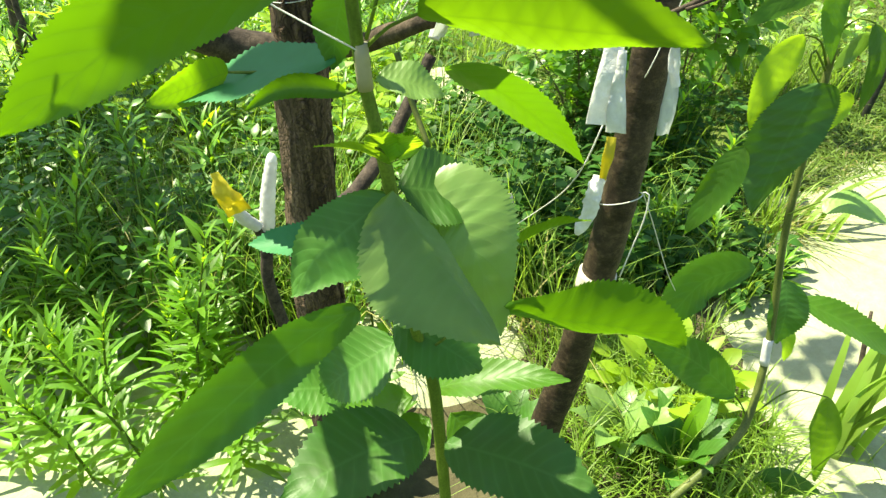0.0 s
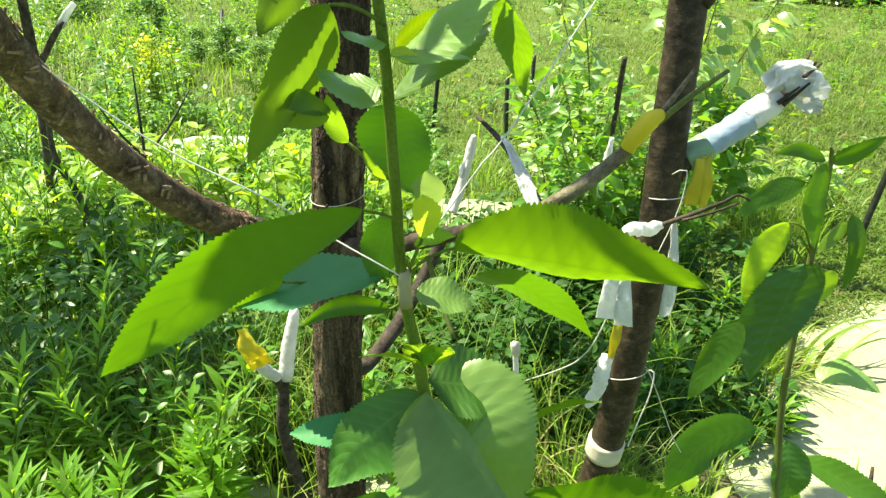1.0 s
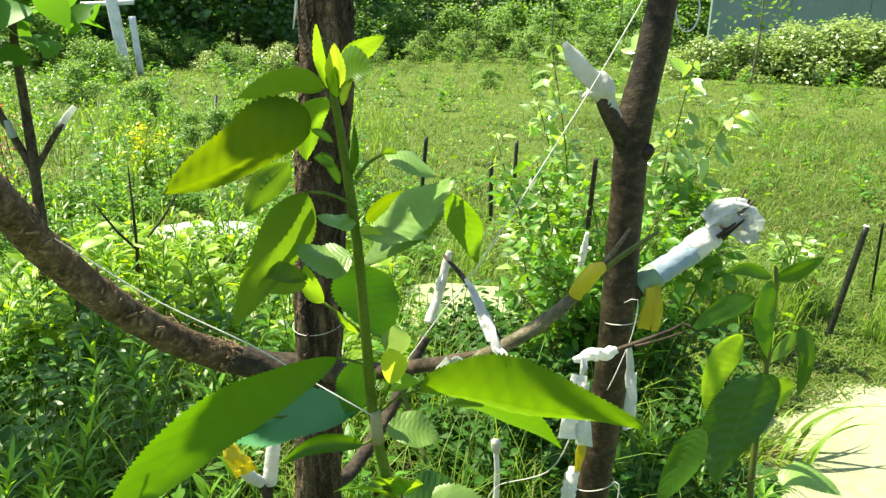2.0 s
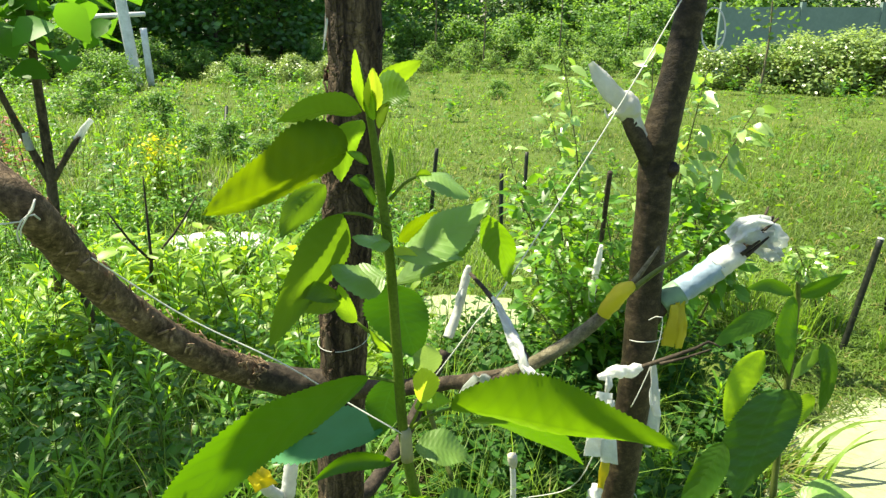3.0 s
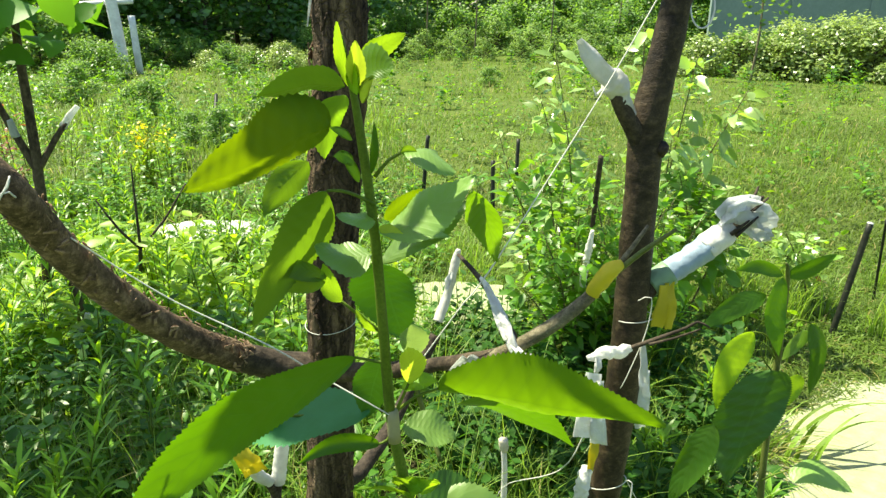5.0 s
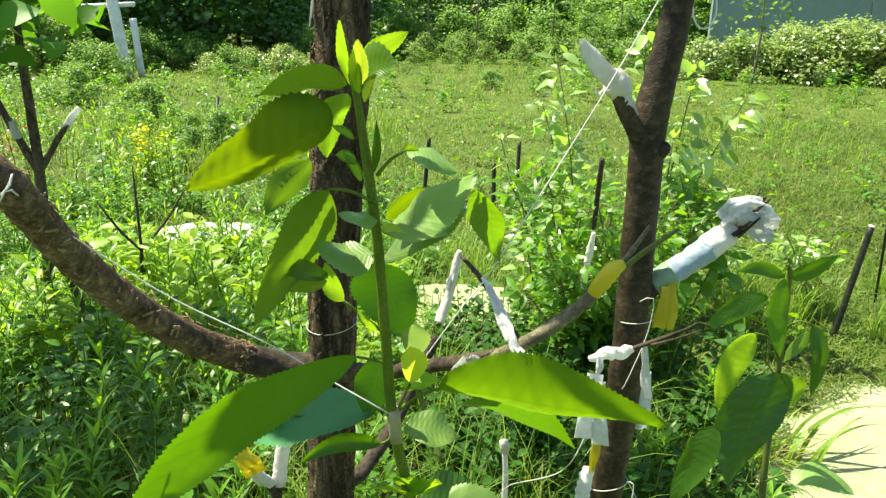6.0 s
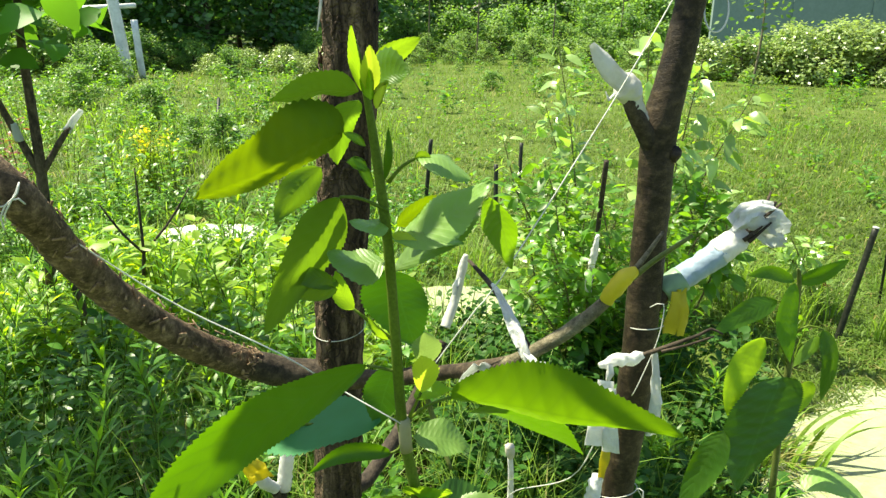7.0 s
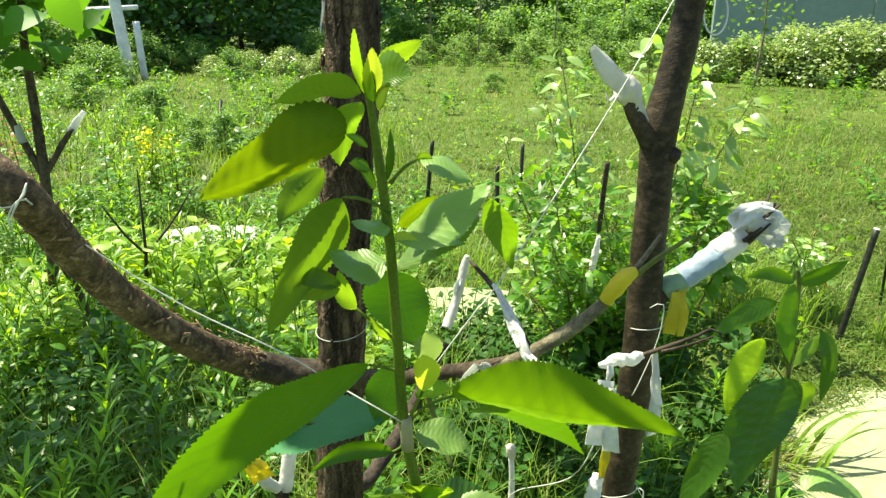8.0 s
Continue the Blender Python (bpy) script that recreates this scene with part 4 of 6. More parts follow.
leaf(rs, ((0.581, 0.790, 0.072), (0.628, 0.780, 0.073), (0.693, 0.770, 0.046)), (0.008, 0.005, 0.015), (0.001, -0.010, -0.034), LEAF_SHADED, stalk=((0.494, 0.780, 0.109), (0.536, 0.786, 0.096), (0.581, 0.790, 0.072)))
leaves(rs, [
    ((0.608, 0.900, 0.377), (0.779, 0.840, 0.295), 0.062, (0.2, -0.4, 0.9), {}),
    ((0.578, 0.890, 0.426), (0.578, 0.860, 0.316), 0.072, (0.1, -0.8, 0.55), {"mat": LEAF_SHADED}),
    ((0.505, 0.880, 0.173), (0.469, 0.860, 0.057), 0.030, (-0.4, -0.8, 0.4), {"mat": LEAF_YOUNG}),
    ((0.607, 0.900, 0.329), (0.614, 0.880, 0.257), 0.030, (0.3, -0.8, 0.4), {"mat": LEAF_YOUNG}),
], LEAF_MAIN)
part("graft_band", Mesh().tube([(0.5605, 0.843, 0.285), (0.5600, 0.853, 0.330)], [0.0078, 0.0076], 12, 0.01, 0.08), TAPE_WHITE, rs)
part("graft_band", Mesh().tube([(-0.023, 0.500, 0.894), (-0.025, 0.500, 0.929)], [0.0061, 0.0060], 12, 0.01, 0.05), BAND, ms, "tan grafting tape")

# ---- wraps, tags and strings of the left tree ----


part("graft_wrap", Mesh().tube([(0.050, 1.040, 0.895), (0.046, 1.040, 0.876), (0.040, 1.034, 0.852), (0.031, 1.030, 0.815), (0.015, 1.010, 0.776)], [0.0040, 0.0078, 0.0072, 0.0078, 0.0092], 18, 0.003, 0.06, 1.0, folds=0.14), TAPE_OLD, lt, "white tape round a graft")
part("tape_flap", Mesh().strip([(0.040, 1.020, 0.862), (0.033, 1.018, 0.848), (0.030, 1.016, 0.832)], [0.006, 0.012, 0.005], (0.8, 0, 0.4), 0.001, 0.006, 3.0), TISSUE, lt)
part("graft_wrap", Mesh().tube([(0.062, 0.622, 1.010), (0.068, 0.612, 1.004), (0.075, 0.600, 0.992), (0.083, 0.585, 0.980), (0.088, 0.575, 0.969), (0.094, 0.565, 0.957)], [0.0016, 0.0034, 0.0042, 0.0052, 0.0048, 0.0040], 18, 0.002, 0.06, 2.0, folds=0.22), TISSUE, lt, "crumpled white tissue wrap")
for pts, w, turn, seed in (([(0.066, 0.608, 1.006), (0.075, 0.594, 0.992), (0.081, 0.580, 0.978), (0.086, 0.569, 0.964)], (0.004, 0.009, 0.011, 0.006), (0.8, 0.2, 0.5), 3.0),
                           ([(0.078, 0.592, 0.988), (0.086, 0.574, 0.974), (0.092, 0.562, 0.958), (0.100, 0.552, 0.955), (0.110, 0.553, 0.953)], (0.005, 0.011, 0.010, 0.009, 0.003), (0.9, -0.3, 0.5), 8.0),
                           ([(0.089, 0.560, 0.962), (0.096, 0.552, 0.955), (0.104, 0.550, 0.950)], (0.004, 0.010, 0.003), (0.2, 0.3, 0.9), 5.0)):
    part("tape_flap", Mesh().strip(pts, w, turn, 0.0009, 0.007, seed), TISSUE, lt)
part("tape_strip", Mesh().strip([(0.030, 0.596, 0.905), (0.037, 0.586, 0.925), (0.046, 0.580, 0.938), (0.053, 0.584, 0.936)], [0.011, 0.012, 0.012, 0.010], (0.9, 0, 0.35), 0.001, 0.001, 5.0), FILM, lt, "pale plastic tape strip")
part("tape_strip", Mesh().strip([(0.050, 0.580, 0.938), (0.058, 0.578, 0.932), (0.064, 0.580, 0.920), (0.062, 0.588, 0.908)], [0.010, 0.014, 0.014, 0.012], (0.9, 0, 0.35), 0.001, 0.001, 6.0), FILM, lt, "pale plastic tape strip")
part("tag", Mesh().tube([(0.164, 0.556, 1.020), (0.171, 0.552, 1.035), (0.180, 0.552, 1.046), (0.190, 0.554, 1.051)], [0.0070, 0.0084, 0.0086, 0.0040], 18, 0.0022, 0.08, 7.0, folds=0.30), TAG_YELLOW, lt, "yellow plastic film wound round a graft")
part("twig", Mesh().tube([(0.180, 0.555, 1.039), (0.198, 0.560, 1.062), (0.214, 0.565, 1.085)], [0.003, 0.0025, 0.0015], 7, 0.01), BARK_GREY, lt)
part("twig", Mesh().tube([(0.183, 0.555, 1.039), (0.205, 0.550, 1.063), (0.232, 0.540, 1.089)], [0.003, 0.0026, 0.0018], 7, 0.01), STEM_OLIVE, lt)
part("bud_shoot", Mesh().tube([(-0.009, 0.630, 0.880), (0.004, 0.620, 0.836), (0.020, 0.600, 0.798)], [0.003, 0.003, 0.0025], 7, 0.01), STEM_OLIVE, lt)


def ring(name, centre, radius, r, mat, root, tilt=(0, 0)):
    pts = []
    c = Vector(centre)
    for k in range(25):
        a = 2 * math.pi * k / 24
        pts.append(tuple(c + Vector((radius * math.cos(a), radius * math.sin(a), radius * (tilt[0] * math.cos(a) + tilt[1] * math.sin(a))))))
    return part(name, Mesh().tube(pts, [r] * 25, 6, 0.02, cap=False), mat, root)


part("tape_strip", Mesh().strip([(-0.109, 0.690, 1.307), (-0.110, 0.685, 1.286), (-0.115, 0.685, 1.259)], [0.003, 0.003, 0.0015], (1, 0, 0), 0.0006, 0.002, 3.0), TISSUE, lt, "frayed pale strip")
ring("wire_ring", (-0.115, 0.722, 0.913), 0.0315, 0.0005, STRING, lt, (0.1, 0.1))


def cord(pts, r, label, at, sag=0.0):
    pts = [Vector(p) for p in pts]
    return single("string", Mesh().tube(pts, [r] * len(pts), 6, 0.02), STRING, label, "string", at=at)


cord([(-0.330, 0.440, 1.141), (-0.302, 0.435, 1.145), (-0.290, 0.434, 1.151), (-0.296, 0.475, 1.119), (-0.283, 0.515, 1.078), (-0.224, 0.530, 1.024), (-0.139, 0.525, 0.981), (-0.086, 0.515, 0.951), (-0.027, 0.495, 0.926)], 0.0007, "white cotton string tied from the branch to the shoot", (-0.290, 0.434, 1.151))
cord([(-0.303, 0.432, 1.128), (-0.302, 0.429, 1.138), (-0.297, 0.429, 1.147), (-0.292, 0.428, 1.151), (-0.287, 0.429, 1.156), (-0.286, 0.432, 1.163), (-0.288, 0.430, 1.157), (-0.293, 0.427, 1.148), (-0.298, 0.428, 1.141), (-0.300, 0.430, 1.134)], 0.0007, "white cotton knot round the branch", (-0.290, 0.434, 1.151))
cord([(0.256, 0.700, 1.313), (0.184, 0.660, 1.196), (0.070, 0.600, 1.027), (0.044, 0.590, 0.996), (-0.005, 0.600, 0.918)], 0.0007, "thin white string stretched between the two trees", (0.184, 0.660, 1.196))
cord([(0.207, 0.700, 0.778), (0.186, 0.750, 0.672), (0.145, 1.000, 0.452), (0.126, 1.050, 0.377)], 0.0009, "thin white string tied to the lower trunk", (0.207, 0.700, 0.778))

# ---- wraps of the right tree ----
blue = part("branch", Mesh().tube([(0.266, 0.735, 0.934), (0.289, 0.740, 0.962), (0.334, 0.750, 0.988), (0.391, 0.765, 1.027), (0.420, 0.775, 1.057)], [0.012, 0.011, 0.010, 0.006, 0.002], 12, 0.01, 0.1), BARK_DARK, rt)
part("sleeve", Mesh().tube([(0.300, 0.742, 0.968), (0.310, 0.745, 0.973), (0.325, 0.748, 0.982), (0.341, 0.752, 0.992), (0.352, 0.754, 1.000)], [0.0150, 0.0156, 0.0150, 0.0158, 0.0156], 26, 0.0022, 0.05, 2.0, folds=0.10, wound=0.03), WRAP_BLUE, blue, "pale blue plastic sleeve")
part("sleeve_tip", Mesh().tube([(0.347, 0.753, 0.996), (0.356, 0.755, 1.003), (0.369, 0.758, 1.012), (0.380, 0.761, 1.021)], [0.0166, 0.0170, 0.0160, 0.0118], 24, 0.0022, 0.06, 5.0, folds=0.14), TAPE_WHITE, blue, "white tape end")
part("tape", Mesh().tube([(0.280, 0.738, 0.953), (0.291, 0.740, 0.961), (0.303, 0.742, 0.969)], [0.0152, 0.0164, 0.0166], 20, 0.004, 0.03, 5.0), WRAP_GREEN, blue, "green grafting tape")
part("bag", Mesh().strip([(0.362, 0.756, 1.034), (0.374, 0.752, 1.046), (0.398, 0.758, 1.044), (0.424, 0.768, 1.032), (0.440, 0.775, 1.012)], [0.018, 0.032, 0.040, 0.036, 0.014], (0.1, 0.35, 0.9), 0.001, 0.020, 8.0), FILM, blue, "torn clear plastic bag")
part("bag", Mesh().strip([(0.384, 0.772, 1.030), (0.400, 0.766, 1.024), (0.422, 0.768, 1.012), (0.438, 0.778, 1.002)], [0.014, 0.030, 0.026, 0.008], (0.2, 0.4, 0.8), 0.001, 0.018, 9.0), FILM, blue, "torn clear plastic bag")
part("tissue", Mesh().strip([(0.362, 0.748, 1.028), (0.370, 0.744, 1.047), (0.388, 0.746, 1.056), (0.410, 0.756, 1.054)], [0.006, 0.016, 0.014, 0.004], (0.3, 0.3, 0.8), 0.001, 0.008, 9.0), TISSUE, blue)
for a, b in (((0.368, 0.757, 1.015), (0.400, 0.757, 1.033)), ((0.392, 0.762, 1.031), (0.422, 0.765, 1.058)), ((0.404, 0.770, 1.047), (0.412, 0.775, 1.070)), ((0.372, 0.742, 1.018), (0.392, 0.742, 1.036)), ((0.378, 0.742, 1.016), (0.403, 0.744, 1.040))):
    part("twig", Mesh().tube([a, b], [0.0028, 0.0012], 6, 0.01, 0.1), BARK_DARK, blue)
part("tag", Mesh().strip([(0.290, 0.722, 0.960), (0.290, 0.716, 0.945), (0.287, 0.714, 0.925), (0.285, 0.714, 0.908)], [0.010, 0.012, 0.018, 0.016], (1, 0, 0), 0.001, 0.004, 4.0), TAG_YELLOW, rt, "yellow plastic tag hanging from the branch")
part("tag", Mesh().strip([(0.298, 0.724, 0.963), (0.301, 0.721, 0.940), (0.303, 0.720, 0.918), (0.300, 0.719, 0.903)], [0.012, 0.015, 0.019, 0.010], (1, 0.4, 0), 0.001, 0.004, 6.0), TAG_YELLOW, rt, "yellow plastic tag hanging from the branch")
up = part("branch", Mesh().tube([(0.252, 0.730, 1.125), (0.235, 0.720, 1.150), (0.220, 0.710, 1.171), (0.203, 0.700, 1.201)], [0.012, 0.0105, 0.0095, 0.006], 12, 0.008, 0.1), BARK_DARK, rt)
part("graft_wrap", Mesh().tube([(0.227, 0.716, 1.164), (0.219, 0.712, 1.180), (0.211, 0.708, 1.193), (0.205, 0.704, 1.203), (0.197, 0.702, 1.212)], [0.0092, 0.0100, 0.0128, 0.0142, 0.0070], 24, 0.0022, 0.06, 3.0, folds=0.22, wound=0.05), TAPE_OLD, up, "white tape wound round the stub")
part("tape_flap", Mesh().strip([(0.202, 0.690, 1.204), (0.186, 0.689, 1.216), (0.173, 0.690, 1.232), (0.163, 0.692, 1.246)], [0.020, 0.020, 0.017, 0.006], (0.75, 0, 0.65), 0.001, 0.004, 4.0), TAPE_OLD, up, "loose white tape end")
part("tape_flap", Mesh().strip([(0.203, 0.694, 1.207), (0.188, 0.694, 1.222), (0.176, 0.694, 1.238)], [0.010, 0.006, 0.002], (0.5, 0.5, 0.7), 0.001, 0.003, 7.0), TISSUE, up)
part("tape_flap", Mesh().strip([(0.190, 0.690, 1.196), (0.184, 0.688, 1.190), (0.180, 0.688, 1.199)], [0.003, 0.003, 0.001], (0.7, 0, 0.7), 0.001, 0.003, 5.0), TISSUE, up)
part("knob", Mesh().ball((0.269, 0.720, 1.127), 0.009, 2.0, 0.3), BARK_RIGHT, rt)
part("graft_wrap", Mesh().tube([(0.192, 0.668, 0.890), (0.203, 0.671, 0.892), (0.215, 0.672, 0.897), (0.228, 0.675, 0.894), (0.238, 0.678, 0.897), (0.246, 0.681, 0.896)], [0.0030, 0.0056, 0.0080, 0.0060, 0.0066, 0.0034], 24, 0.0018, 0.12, 5.0, folds=0.40), TISSUE, rt, "crumpled white tissue wrap")
part("tape_flap", Mesh().strip([(0.203, 0.662, 0.894), (0.203, 0.659, 0.884), (0.201, 0.660, 0.874)], [0.007, 0.009, 0.003], (0.9, 0, 0.3), 0.001, 0.005, 4.0), TISSUE, rt)
part("twig", Mesh().tube([(0.240, 0.680, 0.895), (0.272, 0.671, 0.914), (0.300, 0.660, 0.933), (0.311, 0.657, 0.942), (0.324, 0.655, 0.936)], [0.003, 0.0027, 0.002, 0.0016, 0.0012], 7, 0.01, 0.1), BARK_DARK, rt)
part("twig", Mesh().tube([(0.263, 0.670, 0.907), (0.288, 0.662, 0.919), (0.312, 0.650, 0.936)], [0.002, 0.0017, 0.001], 7, 0.01, 0.1), BARK_DARK, rt)
part("tape_strip", Mesh().strip([(0.265, 0.700, 0.892), (0.268, 0.695, 0.865), (0.268, 0.693, 0.843), (0.276, 0.695, 0.822)], [0.005, 0.011, 0.013, 0.010], (1, 0.2, 0), 0.001, 0.006, 6.0), TISSUE, rt, "torn white cloth strip")
part("tape_strip", Mesh().strip([(0.194, 0.640, 0.886), (0.190, 0.632, 0.858), (0.188, 0.630, 0.832), (0.187, 0.631, 0.808)], [0.018, 0.022, 0.026, 0.028], (1, 0, 0), 0.001, 0.003, 2.0), TISSUE, rt, "white cloth strip hanging on the trunk")
part("tape_strip", Mesh().strip([(0.200, 0.634, 0.880), (0.199, 0.628, 0.850), (0.200, 0.626, 0.826), (0.203, 0.628, 0.800)], [0.008, 0.012, 0.018, 0.020], (1, -0.3, 0), 0.001, 0.005, 3.0), TISSUE, rt, "white cloth strip hanging on the trunk")
part("tape_strip", Mesh().strip([(0.285, 0.740, 0.833), (0.284, 0.735, 0.809), (0.285, 0.735, 0.776), (0.287, 0.740, 0.746)], [0.014, 0.016, 0.02, 0.014], (1, 0, 0), 0.001, 0.006, 3.0), FILM, rt)
part("tag", Mesh().strip([(0.218, 0.700, 0.762), (0.216, 0.695, 0.741), (0.214, 0.700, 0.709)], [0.010, 0.013, 0.008], (1, 0, 0), 0.001, 0.004, 2.0), TAG_YELLOW, rt, "yellow plastic tag")
part("graft_wrap", Mesh().tube([(0.212, 0.705, 0.710), (0.206, 0.700, 0.688), (0.203, 0.700, 0.662), (0.193, 0.700, 0.635)], [0.008, 0.0095, 0.009, 0.003], 22, 0.002, 0.1, 2.0, folds=0.5), TISSUE, rt, "white cloth wrap")
part("trunk_band", Mesh().tube([(0.233, 0.742, 0.521), (0.236, 0.740, 0.549)], [0.0252, 0.0250], 24, 0.006, 0.03, 9.0), BAND_PALE, rt, "white tape band round the trunk")
ring("string_ring", (0.247, 0.735, 0.665), 0.0260, 0.0007, STRING, rt, (0.25, -0.3))
ring("string_ring", (0.260, 0.730, 0.915), 0.0236, 0.0006, STRING, rt, (0.1, -0.1))
ring("string_loop", (0.297, 0.720, 1.279), 0.012, 0.0010, STRING, rt, (0.4, 1.8))
part("string_end", Mesh().tube([(0.263, 0.705, 0.689), (0.271, 0.700, 0.689), (0.270, 0.700, 0.654), (0.262, 0.705, 0.605), (0.256, 0.710, 0.563)], [0.0009] * 5, 6, 0.01), STRING, rt)
part("string_end", Mesh().tube([(0.265, 0.705, 0.689), (0.296, 0.740, 0.624), (0.349, 0.800, 0.508), (0.380, 0.830, 0.449)], [0.0007] * 4, 6, 0.01), STRING, rt)
part("string_end", Mesh().tube([(0.256, 0.705, 0.947), (0.270, 0.700, 0.953), (0.268, 0.700, 0.909), (0.250, 0.700, 0.847), (0.245, 0.705, 0.828)], [0.0006] * 5, 6, 0.01), STRING, rt)

# ---- young grafted stocks and stakes ----
st = thing("grafted_stock", (-0.26, 1.05, 0), "dark rootstock with two wrapped grafts and a yellow tag", "sapling")
part("stem", Mesh().tube([(-0.255, 1.05, -0.02), (-0.299, 1.030, 0.287), (-0.296, 1.030, 0.378), (-0.289, 1.030, 0.439)], [0.012, 0.0115, 0.011, 0.010], 12, 0.012, 0.1), BARK_DARK, st)
part("stem", Mesh().tube([(-0.294, 1.030, 0.403), (-0.299, 1.000, 0.458), (-0.312, 0.980, 0.493), (-0.329, 0.960, 0.570)], [0.008, 0.007, 0.006, 0.004], 10, 0.012, 0.1), BARK_DARK, st)
part("graft_wrap", Mesh().tube([(-0.288, 1.030, 0.433), (-0.278, 1.035, 0.494), (-0.266, 1.050, 0.557), (-0.263, 1.055, 0.569)], [0.0125, 0.0125, 0.0095, 0.004], 18, 0.003, 0.12, wound=0.10), TAPE_WHITE, st, "white tape round the graft")
part("graft_wrap", Mesh().tube([(-0.295, 1.005, 0.453), (-0.310, 0.985, 0.485), (-0.318, 0.970, 0.515)], [0.009, 0.0105, 0.010], 18, 0.003, 0.15, wound=0.12), TAPE_WHITE, st, "white tape round the graft")
part("tag", Mesh().strip([(-0.330, 0.955, 0.585), (-0.325, 0.948, 0.569), (-0.313, 0.944, 0.545), (-0.300, 0.950, 0.515)], [0.012, 0.026, 0.040, 0.044], (0.85, 0, 0.5), 0.001, 0.010, 2.0), TAG_YELLOW, st, "yellow plastic tag")

sb = thing("marker_stick", (0.158, 1.25, 0), "thin pale stick with a white wrapped knob", "stick")
part("stick", Mesh().tube([(0.158, 1.26, -0.02), (0.164, 1.240, 0.261), (0.159, 1.238, 0.360)], [0.007, 0.007, 0.006], 9, 0.02, 0.05), TAPE_WHITE, sb)
part("knob", Mesh().tube([(0.161, 1.238, 0.350), (0.159, 1.238, 0.367), (0.158, 1.238, 0.382)], [0.007, 0.012, 0.0115], 6, 0.004, 0.12), BAND_PALE, sb)


def stake(top, foot, r, label, mat=STAKE_BLACK, pale=False):
    s = thing("stake", foot, label, "stake", "stakes in the garden")
    part("rod", Mesh().tube([(foot[0], foot[1], -0.03), top], [r, r * 0.95], 10, 0.05, 0.03), mat, s)
    if pale:
        d = (Vector(top) - Vector(foot)).normalized()
        part("cut_end", Mesh().tube([tuple(Vector(top) - d * 0.002), tuple(Vector(top) + d * 0.004)], [r * 1.02, r * 0.9], 10, 0.004), TAPE_WHITE, s, "pale cut end")
    return s


stake((-0.061, 4.400, 0.507), (-0.11, 4.36, 0.0), 0.014, "dark thin stake in the lawn")
stake((0.359, 4.300, 0.363), (0.36, 4.23, 0.0), 0.015, "dark thin stake in the lawn")
stake((0.553, 4.600, 0.449), (0.53, 4.50, 0.0), 0.014, "dark thin stake in the lawn")
stake((1.733, 2.550, 0.475), (1.66, 2.54, 0.0), 0.013, "dark leaning stake with a pale cut end", pale=True)
stake((1.931, 2.750, 0.429), (2.05, 2.89, 0.0), 0.006, "thin dark metal stake in grass")
stake((-2.412, 7.500, 0.414), (-2.23, 6.68, 0.0), 0.02, "short dark stake in the meadow")
w = stake((0.483, 1.900, 0.877), (0.55, 2.34, 0.0), 0.008, "dark stick with a white taped stretch", BARK_DARK)
part("graft_wrap", Mesh().tube([(0.477, 1.912, 0.650), (0.473, 1.920, 0.591), (0.469, 1.930, 0.532), (0.463, 1.945, 0.452)], [0.005, 0.012, 0.009, 0.013], 16, 0.005, 0.1, 2.0, folds=0.5), TAPE_WHITE, w, "white tape")

# ---- weeds and grass ----


def keep_off(x, y):
    """Bare places that stay free of dense growth."""
    for cx, cy, rx, ry in ((1.80, 1.42, 0.92, 0.60), (-0.78, 1.0, 0.42, 0.20), (0.06, 2.80, 0.33, 0.27), (-1.4, 3.85, 0.42, 0.30), (0.95, 1.10, 0.34, 0.28)):
        if ((x - cx) / rx) ** 2 + ((y - cy) / ry) ** 2 < 1:
            return True
    return False


def add_willow(stem, fol, x, y, h, lean=0.15, n=46, wide=(0.12, 0.2), long=0.105):
    a = rnd.uniform(0, 6.28)
    off = Vector((math.cos(a), math.sin(a), 0)) * h * lean
    pts = [Vector((x, y, -0.01)), Vector((x, y, h * 0.5)) + off * 0.3, Vector((x, y, h)) + off]
    stem.tube(pts, [0.0035, 0.003, 0.0012], 5, 0.12, cap=False)
    for k in range(n):
        u = 0.12 + 0.88 * (k + rnd.random()) / n
        p = pts[0].lerp(pts[1], u * 2) if u < 0.5 else pts[1].lerp(pts[2], u * 2 - 1)
        ang = k * 2.4 + rnd.uniform(-0.3, 0.3)
        rise = 0.25 + 1.7 * u * u + rnd.uniform(-0.2, 0.2)
        d = Vector((math.cos(ang), math.sin(ang), rise))
        L = (long - 0.045 * u) * rnd.uniform(0.7, 1.25)
        fol.small_leaf(p, d, (-d.x * 0.6, -d.y * 0.6, 1), L, L * rnd.uniform(*wide), rnd.uniform(0.05, 0.4))


def add_broad(stem, fol, x, y, h, n=52, size=0.038):
    top = Vector((x + rnd.uniform(-0.06, 0.06), y + rnd.uniform(-0.06, 0.06), h))
    stem.tube([(x, y, -0.01), tuple(top)], [0.003, 0.0015], 5, 0.15, cap=False)
    for k in range(n):
        u = (k + rnd.random()) / n
        p = Vector((x, y, 0)).lerp(top, 0.1 + 0.9 * u)
        d = rdir(-0.2, 0.7)
        r = rnd.uniform(0.01, 0.10) * (1.1 - 0.6 * u)
        L = size * rnd.uniform(0.6, 1.4)
        fol.small_leaf(p + Vector((d.x, d.y, 0.2)) * r, d, (rnd.uniform(-0.4, 0.4), rnd.uniform(-0.4, 0.4), 1), L, L * rnd.uniform(0.4, 0.6), rnd.uniform(0, 0.3))


